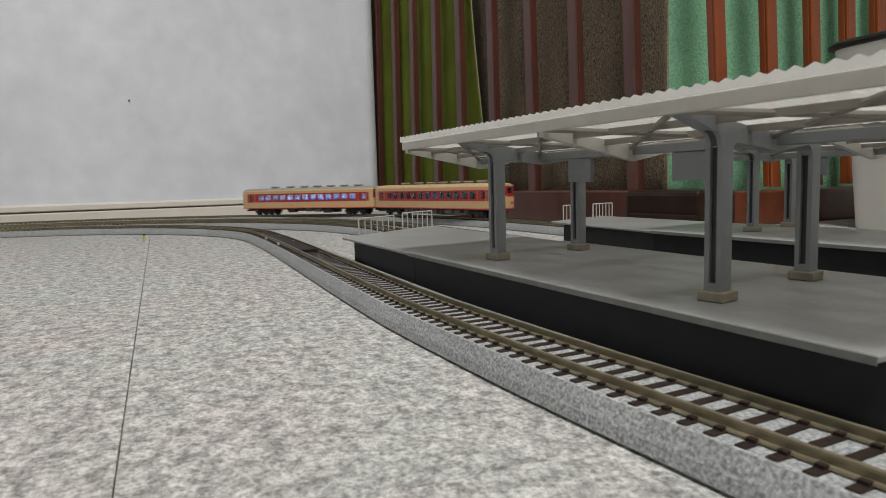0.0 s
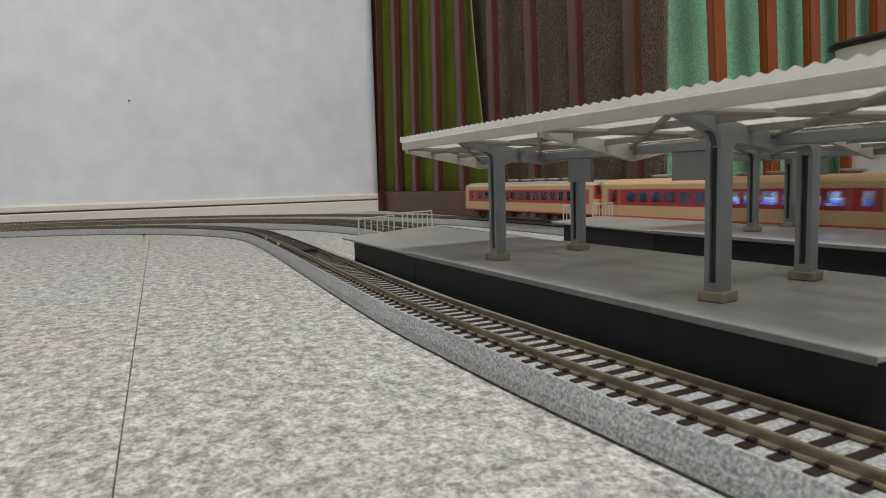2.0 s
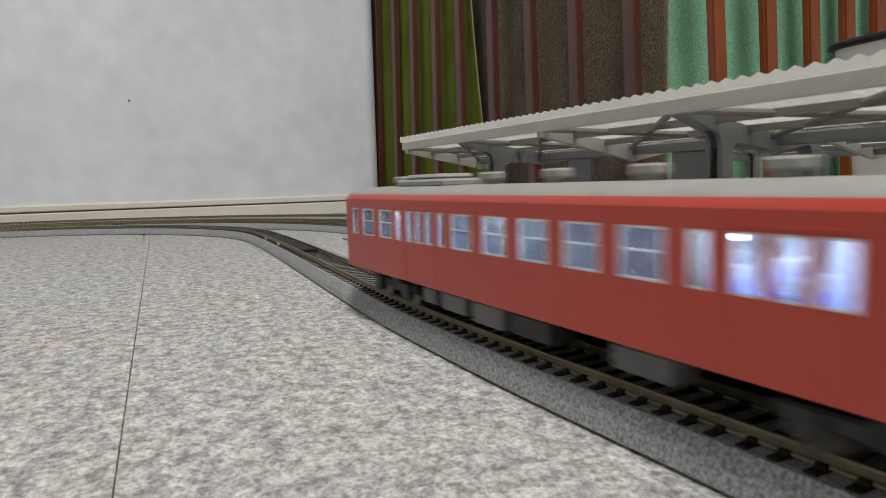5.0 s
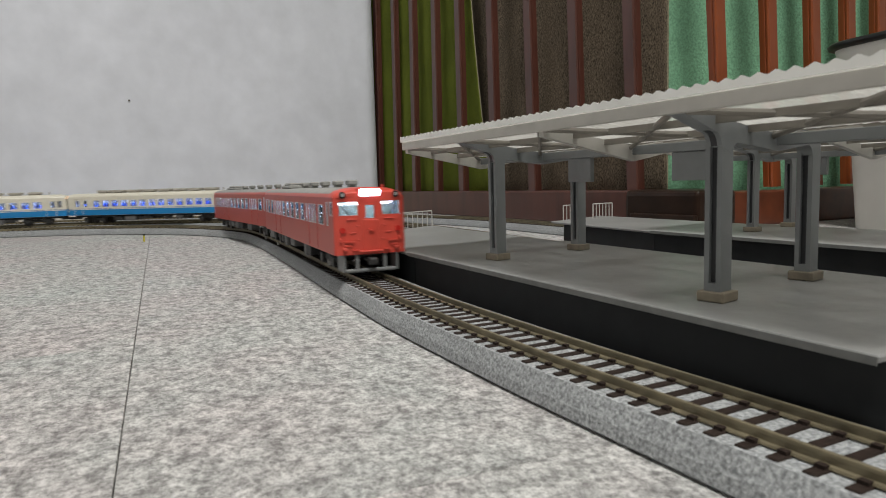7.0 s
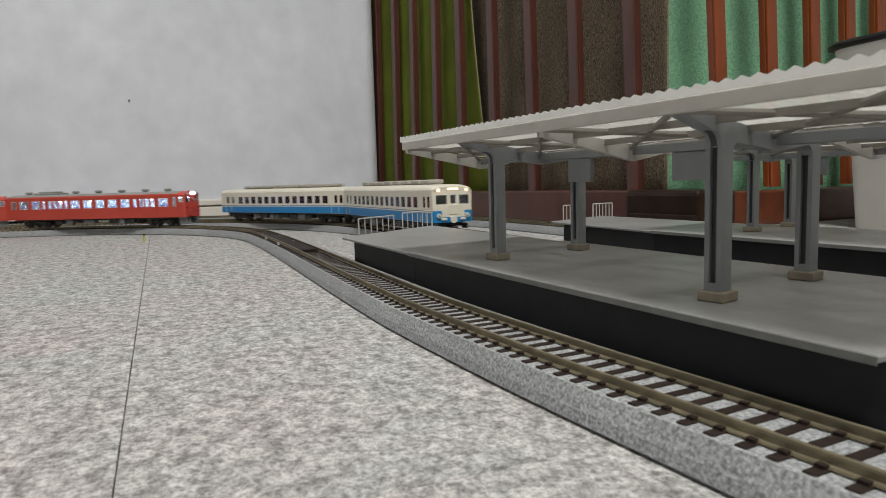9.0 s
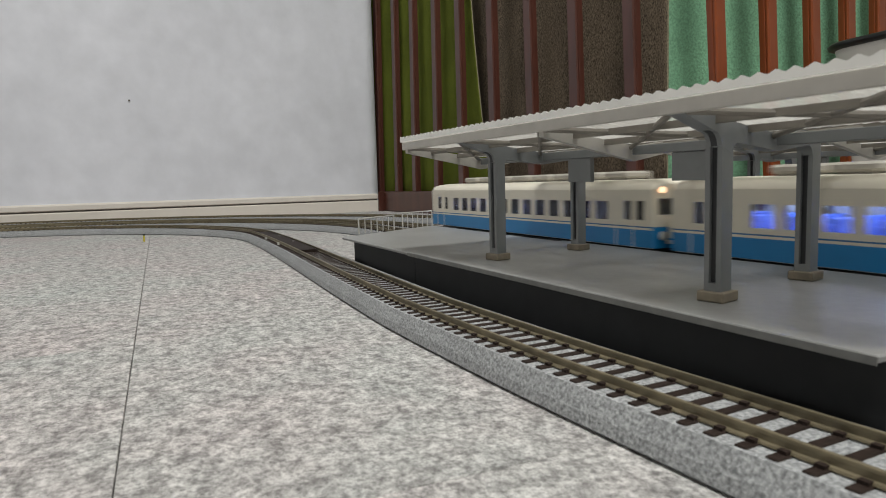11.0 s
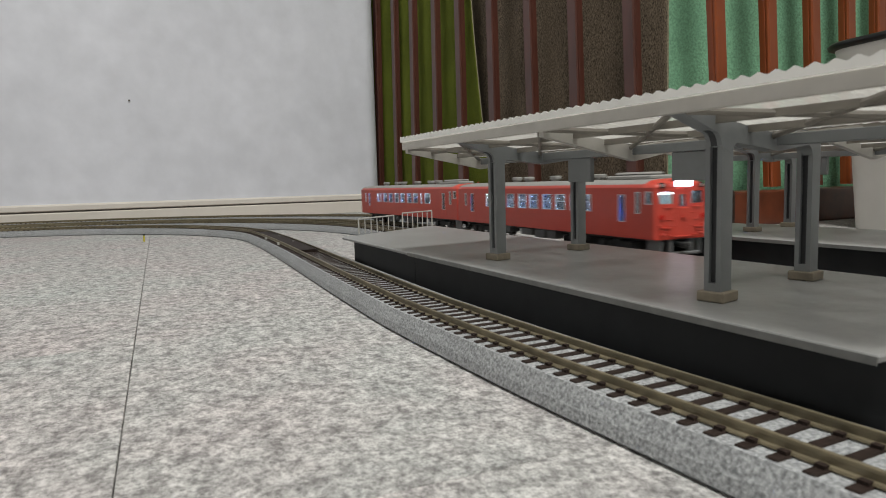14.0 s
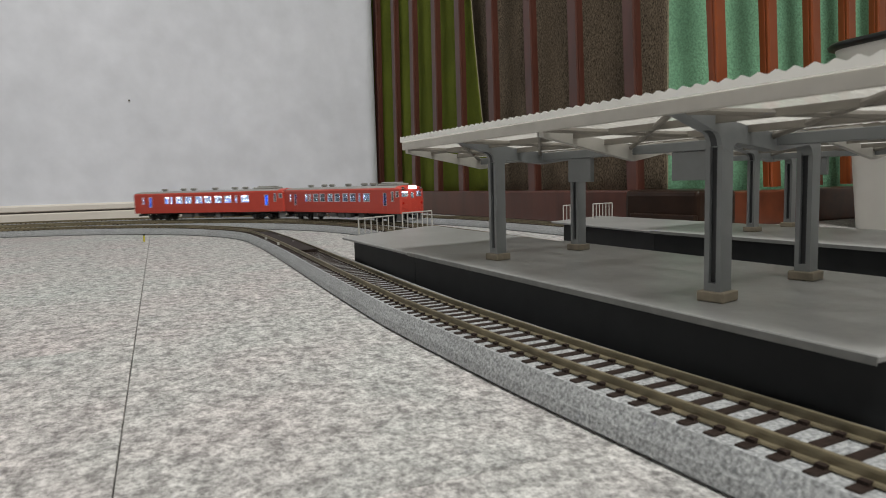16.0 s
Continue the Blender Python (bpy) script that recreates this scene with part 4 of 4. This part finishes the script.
            part("roof_cooler", bm, style["gear_paint"], car)
        else:
            part("whistle", rod((x, 0, Z_TOP - 0.001), (x, 0, Z_TOP + 0.004), 0.0007, 8), style["gear_paint"], car)
    # underframe and bogies
    part("underframe", box(-0.122, 0.122, -0.0120, 0.0120, 0.0092, 0.0124, 0.0004), UNDER, car)
    rng = random.Random(style["seed"])
    x = -0.058
    while x < 0.052:
        w = rng.uniform(0.007, 0.018)
        for side in (-1, 1):
            if rng.random() < 0.85:
                h = rng.uniform(0.0045, 0.0070)
                y0, y1 = side * 0.0080, side * 0.0158
                part("equipment_box", box(x, x + w, min(y0, y1), max(y0, y1), 0.0105 - h, 0.0105, 0.0006), EQUIP if rng.random() < 0.6 else UNDER, car)
        x += w + rng.uniform(0.001, 0.005)
    for bx in (-0.090, 0.090):
        bog = part("bogie", box(bx - 0.019, bx + 0.019, -0.0125, -0.0105, 0.0048, 0.0082, 0.0006), UNDER, car)
        bm = box(bx - 0.019, bx + 0.019, 0.0105, 0.0125, 0.0048, 0.0082, 0.0006)
        box(bx - 0.003, bx + 0.003, -0.0125, 0.0125, 0.0045, 0.0092, 0.0, bm)
        for ax in (-0.013, 0.013):
            for side in (-1, 1):
                box(bx + ax - 0.003, bx + ax + 0.003, side * 0.0130 - 0.0012, side * 0.0130 + 0.0012, 0.0030, 0.0085, 0.0005, bm)
        part("bogie_frame", bm, UNDER, bog)
        for ax in (-0.013, 0.013):
            for side in (-1, 1):
                bm = rod((bx + ax, side * 0.0074, 0.0052), (bx + ax, side * 0.0100, 0.0052), 0.0052, 18)
                rod((bx + ax, side * 0.0068, 0.0052), (bx + ax, side * 0.0076, 0.0052), 0.0058, 18, bm)
                part("wheel", bm, WHEEL, bog)
    for end in (-1, 1):
        bm = box(end * 0.1330 - 0.0035, end * 0.1330 + 0.0010, -0.0022, 0.0022, 0.0062, 0.0095, 0.0006)
        rod((end * 0.120, 0, 0.0080), (end * 0.131, 0, 0.0080), 0.0014, 8, bm)
        part("coupler", bm, UNDER, car)
    style["front"](car)
    car.scale = (CAR_SCALE,) * 3
    return car


def red_front(lit):
    def build(car):
        x = HALF_L
        sign = part("headlight_sign", box(x - 0.0040, x - 0.0002, -0.0061, 0.0061, 0.0387, 0.0438, 0.0010, None, 2), RED_FRONT, car)
        part("sign_face", box(x - 0.0004, x + 0.0003, -0.0052, 0.0052, 0.0394, 0.0431, 0.0010, None, 2), SIGN_LIT if lit else CHROME, sign, "glowing white headlight panel" if lit else "")
        for s in (-1, 1):
            lamp = part("corner_lamp", rod((x - 0.0055, s * 0.0134, 0.0402), (x - 0.0004, s * 0.0134, 0.0402), 0.0016, 14), BLACK, car)
            part("lens", rod((x - 0.0010, s * 0.0134, 0.0402), (x - 0.0001, s * 0.0134, 0.0402), 0.0009, 12), CHROME, lamp)
            part("tail_lamp", rod((x - 0.0030, s * 0.0140, 0.0232), (x + 0.0002, s * 0.0140, 0.0232), 0.0014, 12), LAMP_RED, car)
            part("window_lamp", rod((x - 0.0050, s * 0.0105 + 0.0012, 0.0362), (x - 0.0042, s * 0.0105 + 0.0012, 0.0362), 0.0010 if s < 0 else 0.0006, 12), SIGN_LIT if lit else INSIDE, car)
            bm = rod((x - 0.0014, s * 0.0100, 0.0300), (x - 0.0014, s * 0.0135, 0.0345), 0.00022, 5)
            part("wiper", bm, BLACK, car)
            bm = bmesh.new()
            for u, z0, w, h in ((0.0095, 0.0282, 0.0050, 0.0005), (0.0068, 0.0248, 0.0010, 0.0008), (0.0090, 0.0215, 0.0030, 0.0005), (0.0150, 0.0175, 0.0016, 0.0018), (0.0062, 0.0180, 0.0012, 0.0009), (0.0115, 0.0150, 0.0036, 0.0012)):
                box(x - 0.0024, x + 0.0002, s * u - w / 2, s * u + w / 2, z0, z0 + h, 0.0002, bm)
            part("front_fitting", bm, RED_FRONT, car)
            bm = box(x - 0.0012, x + 0.0006, s * 0.0110 - 0.0025, s * 0.0110 + 0.0025, 0.0172, 0.0178)
            box(x - 0.0012, x + 0.0008, s * 0.0130 - 0.0012, s * 0.0130 + 0.0012, 0.0132, 0.0146, 0.0003, bm)
            box(x - 0.0012, x + 0.0006, s * 0.0080 - 0.0016, s * 0.0080 + 0.0016, 0.0130, 0.0136, 0.0, bm)
            part("grab_rail", bm, RED_FRONT, car)
            part("plough_plate", prism([(x - 0.012, s * 0.0145), (x - 0.001, s * 0.0140), (x - 0.001, s * 0.0128), (x - 0.012, s * 0.0133)], 0.0026, 0.0112, "z", 0.0003), SKIRT_GREY, car)
            part("plough_strut", box(x - 0.0028, x - 0.0008, s * 0.0070 - 0.0007, s * 0.0070 + 0.0007, 0.0040, 0.0112), SKIRT_GREY, car)
        if lit:
            part("cab_lamp", box(x - 0.0125, x - 0.0110, -0.0130, 0.0130, 0.0352, 0.0362, 0.0003), CAB_LAMP, car, "lit white cab lamp")
        part("gangway_door", box(x - 0.0008, x + 0.00015, -0.0040, 0.0040, 0.0120, 0.0282, 0.0003), RED_FRONT, car)
        part("whistle", rod((x - 0.010, 0.0095, 0.0415), (x - 0.010, 0.0095, 0.0452), 0.0006, 8), RED_FRONT, car)
        part("plough_bar", box(x - 0.0030, x - 0.0006, -0.0127, 0.0127, 0.0024, 0.0040, 0.0004), SKIRT_GREY, car)
        bm = box(x - 0.001, x + 0.0010, -0.006, 0.006, 0.0122, 0.0130, 0.0002)
        box(x - 0.001, x + 0.0010, -0.0012, 0.0012, 0.0225, 0.0233, 0.0, bm)
        part("step", bm, RED_FRONT, car)
    return build


def blue_front(car):
    x = HALF_L
    for s in (-1, 1):
        part("headlight", rod((x - 0.0055, s * 0.0128, 0.0392), (x - 0.0012, s * 0.0128, 0.0390), 0.0014, 14), AMBER, car, "lit amber headlight")
        lens = part("tail_lamp_housing", rod((x - 0.0030, s * 0.0128, 0.0180), (x + 0.0002, s * 0.0128, 0.0180), 0.0021, 14), IVORY, car)
        part("tail_lamp", rod((x - 0.0010, s * 0.0128, 0.0180), (x + 0.0007, s * 0.0128, 0.0180), 0.0012, 12), CHROME, lens)
        part("jumper_box", box(x - 0.0014, x + 0.0006, s * 0.0085 - 0.0025, s * 0.0085 + 0.0025, 0.0142, 0.0160, 0.0004), IVORY, car)
        part("step_plate", box(x - 0.010, x - 0.002, s * 0.0130 - 0.001, s * 0.0130 + 0.001, 0.0070, 0.0112), UNDER, car)
    sign = part("destination_sign", box(x - 0.0050, x - 0.0010, -0.0058, 0.0058, 0.0385, 0.0413, 0.0006), IVORY, car)
    part("sign_face", box(x - 0.0012, x - 0.0006, -0.0048, 0.0048, 0.0390, 0.0407), AMBER, sign, "amber lit sign face")
    part("gangway_door", box(x - 0.0010, x + 0.0004, -0.0042, 0.0042, 0.0190, 0.0270, 0.0003), IVORY, car)
    part("buffer_plate", rod((x - 0.0010, 0, 0.0148), (x + 0.0008, 0, 0.0148), 0.0030, 16), IVORY, car)


def cream_front(car):
    x = HALF_L
    for s in (-1, 1):
        part("headlight", rod((x - 0.0045, s * 0.0115, 0.0395), (x - 0.0008, s * 0.0115, 0.0393), 0.0014, 14), CHROME, car)
        part("tail_lamp", rod((x - 0.0020, s * 0.0125, 0.0190), (x + 0.0004, s * 0.0125, 0.0190), 0.0014, 12), LAMP_RED, car)
    part("gangway_door", box(x - 0.0010, x + 0.0004, -0.0042, 0.0042, 0.0125, 0.0270, 0.0003), CREAM, car)


def mm(*pairs):
    """Windows given in millimetres from the front end."""
    return [(HALF_L - b / 1000, HALF_L - a / 1000, *[v / 1000 for v in rest]) for a, b, *rest in pairs]


LEVELS_PLAIN = [Z_BOTTOM, 0.0205, 0.0250, 0.0355, Z_EAVE]
FRONT_WINDOWS = [(-0.0153, -0.0060, 0.0303, 0.0370), (-0.0023, 0.0023, 0.0288, 0.0352), (0.0060, 0.0153, 0.0303, 0.0370)]


def red_style(kind, lit, seed, group):
    if kind == "double_door":
        wins = mm((3.4, 9, 30.2, 37.2), (13, 17, 25, 37), (24, 37), (43, 48), (50.5, 55.5), (58, 63), (68, 72), (78, 90), (96, 108), (114, 126), (132, 144), (150, 162), (167, 171), (175, 180), (182.5, 187.5), (190, 195), (200, 204), (208, 220), (226, 238), (244, 250))
        gear = [(HALF_L - v / 1000, k) for v, k in ((34, "vent"), (66, "vent"), (100, "vent"), (134, "vent"), (168, "vent"), (205, "cooler"), (238, "vent"))]
        doors = [(HALF_L - 0.0645, HALF_L - 0.0415), (HALF_L - 0.1965, HALF_L - 0.1735)]
    else:
        wins = mm((3.4, 9, 30.2, 37.2), (13, 17, 25, 37), (26, 32, 20, 35.5), (58, 71), (77, 81), (87, 99), (103, 115), (121, 133), (137, 149), (155, 167), (171, 183), (189, 193), (196, 203), (226, 232, 20, 35.5), (240, 244))
        gear = [(HALF_L - v / 1000, k) for v, k in ((36, "cooler"), (74, "vent"), (92, "vent"), (126, "vent"), (164, "vent"), (182, "vent"), (216, "vent"))]
        doors = [(HALF_L - 0.0340, HALF_L - 0.0240), (HALF_L - 0.2340, HALF_L - 0.2240)]
    return dict(group=group, paints=[RED, RED_FRONT], slot=lambda z, u: 0, front_slot=lambda z, u: 1, windows=wins, sill=0.0250, head=0.0355, breaks=[0.0], levels=LEVELS_PLAIN,
                front_windows=FRONT_WINDOWS, nose=0.0008, both_cabs=False, painted_tip=True, roof_paints=[ROOF_GREY, RED, RED_FRONT], doors=doors, door_slot=0,
                led=LED, gear=gear, gear_paint=ROOF_GREY, seed=seed, front=red_front(lit), blinds=True, bars=True)


def blue_style(seed):
    wins = mm((8, 13, 25, 34), (17, 22, 25, 34), *[(34 + 14.5 * i, 43.5 + 14.5 * i) for i in range(13)], (228, 233, 25, 34), (240, 246, 25, 34))

    def slot(z, u):
        return 1 if z < 0.0206 else 2 if z < 0.0216 else 3 if z < 0.0222 else 0

    def front_slot(z, u):
        return 1 if (z < 0.0168 or (z < 0.0222 and abs(u) > 0.010)) else 0
    gear = [(HALF_L - v / 1000, "long") for v in (42, 66, 90, 114, 138, 162, 186, 210)] + [(HALF_L - 0.024, "whistle")]
    return dict(group="blue and ivory train", paints=[IVORY, BLUE, IVORY, NAVY], slot=slot, front_slot=front_slot, windows=wins, sill=0.0245, head=0.0335, breaks=[0.0],
                levels=[0.0125, 0.0168, 0.0206, 0.0216, 0.0222, 0.0245, 0.0335, 0.0360, 0.0363, Z_EAVE], front_windows=[(-0.0150, -0.0055, 0.0275, 0.0350), (-0.0024, 0.0024, 0.0280, 0.0350), (0.0055, 0.0150, 0.0275, 0.0350)],
                nose=0.0014, both_cabs=False, painted_tip=True, roof_paints=[IVORY, IVORY, IVORY], doors=[(HALF_L - 0.028, HALF_L - 0.015), (HALF_L - 0.248, HALF_L - 0.235)], door_slot=0,
                led=LED_DIM, gear=gear, gear_paint=GEAR_TAN, seed=seed, front=blue_front, seat_top=0.0270)


def cream_style(seed, roof):
    wins = mm((16, 22, 24.5, 33.5), *[(34 + 15 * i, 45 + 15 * i) for i in range(13)], (238, 244, 24.5, 33.5))

    def slot(z, u):
        return 2 if z < 0.0125 else 1 if (0.0215 < z < 0.0352 and abs(u) < HALF_L - 0.010) else 0

    def front_slot(z, u):
        return 2 if z < 0.0125 else 1 if z > 0.0262 else 0
    gear = [(HALF_L - v / 1000, "flat") for v in (40, 66, 92, 118, 144, 172, 204)]
    return dict(group="cream and crimson train", paints=[CREAM, CRIMSON, RED_FRONT], slot=slot, front_slot=front_slot, windows=wins, sill=0.0245, head=0.0332, breaks=[0.0, HALF_L - 0.010, -HALF_L + 0.010],
                levels=[Z_BOTTOM, 0.0125, 0.0215, 0.0262, 0.0332, 0.0352, Z_EAVE], front_windows=FRONT_WINDOWS, nose=0.0014, both_cabs=False, painted_tip=False, roof_paints=[roof, CREAM, CREAM],
                doors=[(HALF_L - 0.030, HALF_L - 0.014), (HALF_L - 0.250, HALF_L - 0.234)], door_slot=0, led=LED_DIM, gear=gear, gear_paint=ROOF_GREY, seed=seed, front=cream_front)


CAR_SCALE = 1.08
TRAINS = []  # (leading car, trailing car, track, rows of seconds and running length of the train's middle)


def add_train(style_a, style_b, label_a, label_b, number, rows):
    TRAINS.append((rail_car("railcar", label_a, style_a), rail_car("railcar", label_b, style_b), number, rows))


add_train(cream_style(1, CREAM), cream_style(2, ROOF_GREY), "cream and crimson model railcar with cream roof", "cream and crimson model railcar with grey roof", 4,
          [(0.0, 1.024), (0.7, 0.845), (1.5, 0.650), (2.2, 0.460), (3.0, 0.242), (3.5, 0.120), (4.0, 0.0), (6.5, -0.60), (9.0, -1.05), (11.0, -1.25), (16.0, -1.32)])
add_train(red_style("double_door", True, 3, "red train on the near track"), red_style("double_door", False, 4, "red train on the near track"), "vermilion model railcar with glowing white headlight panel", "vermilion model railcar with grey roof and lit windows", 1,
          [(0.0, -1.43), (2.0, -0.86), (4.2, -0.232), (6.3, 0.390), (6.5, 0.449), (6.8, 0.539), (7.0, 0.605), (7.3, 0.709), (7.5, 0.782), (8.0, 0.952), (8.5, 1.116), (9.0, 1.255), (9.2, 1.302), (11.0, 1.74), (13.0, 2.12), (16.0, 2.4)])
add_train(blue_style(5), blue_style(6), "ivory and bright blue model railcar with amber headlights", "ivory and bright blue model railcar with roof coolers", 2,
          [(0.0, 2.62), (2.0, 2.52), (4.0, 2.15), (6.3, 1.540), (6.6, 1.462), (7.4, 1.243), (8.0, 1.093), (8.5, 0.941), (9.0, 0.800), (9.2, 0.750), (11.3, 0.145), (11.5, 0.088), (11.7, 0.032), (12.0, -0.055), (14.0, -0.57), (16.0, -1.05)])
add_train(red_style("single_door", True, 7, "red train on the inner station track"), red_style("single_door", False, 8, "red train on the inner station track"), "vermilion model railcar with lit headlights and roof cooler", "vermilion model railcar with roof cooler and lit windows", 3,
          [(0.0, -1.32), (5.0, -1.22), (8.0, -0.82), (12.0, 0.050), (12.5, 0.173), (13.3, 0.382), (14.0, 0.563), (14.5, 0.682), (15.0, 0.799), (15.5, 0.915), (16.0, 1.034)])

CAR_GAP = 0.267 * CAR_SCALE


def smooth_run(rows, t):
    """Running length at t, eased through the rows."""
    ts, ss = [r[0] for r in rows], [r[1] for r in rows]
    k = max(0, min(len(ts) - 2, int(np.searchsorted(ts, t, side="right")) - 1))

    def slope(i):
        a, b = max(0, i - 1), min(len(ts) - 1, i + 1)
        return (ss[b] - ss[a]) / (ts[b] - ts[a])
    h = ts[k + 1] - ts[k]
    u = min(1, max(0, (t - ts[k]) / h))
    return ((2 * u ** 3 - 3 * u ** 2 + 1) * ss[k] + (u ** 3 - 2 * u ** 2 + u) * h * slope(k) + (-2 * u ** 3 + 3 * u ** 2) * ss[k + 1] + (u ** 3 - u ** 2) * h * slope(k + 1))


def car_pose(number, s):
    """A car on its two bogies; its front points back along the running length."""
    a, _ = on_track(number, s - 0.09 * CAR_SCALE)
    b, _ = on_track(number, s + 0.09 * CAR_SCALE)
    c, d = (a + b) / 2, a - b
    return Matrix.Translation((c.x, c.y, RAIL_Z)) @ Matrix.Rotation(math.atan2(d.y, d.x), 4, "Z")


def motions():
    for front, rear, number, rows in TRAINS:
        for car, side in ((front, -CAR_GAP / 2), (rear, CAR_GAP / 2)):
            walk(car, [(t, car_pose(number, smooth_run(rows, t) + side)) for t in np.arange(0, 16.01, 0.2)])


motions()
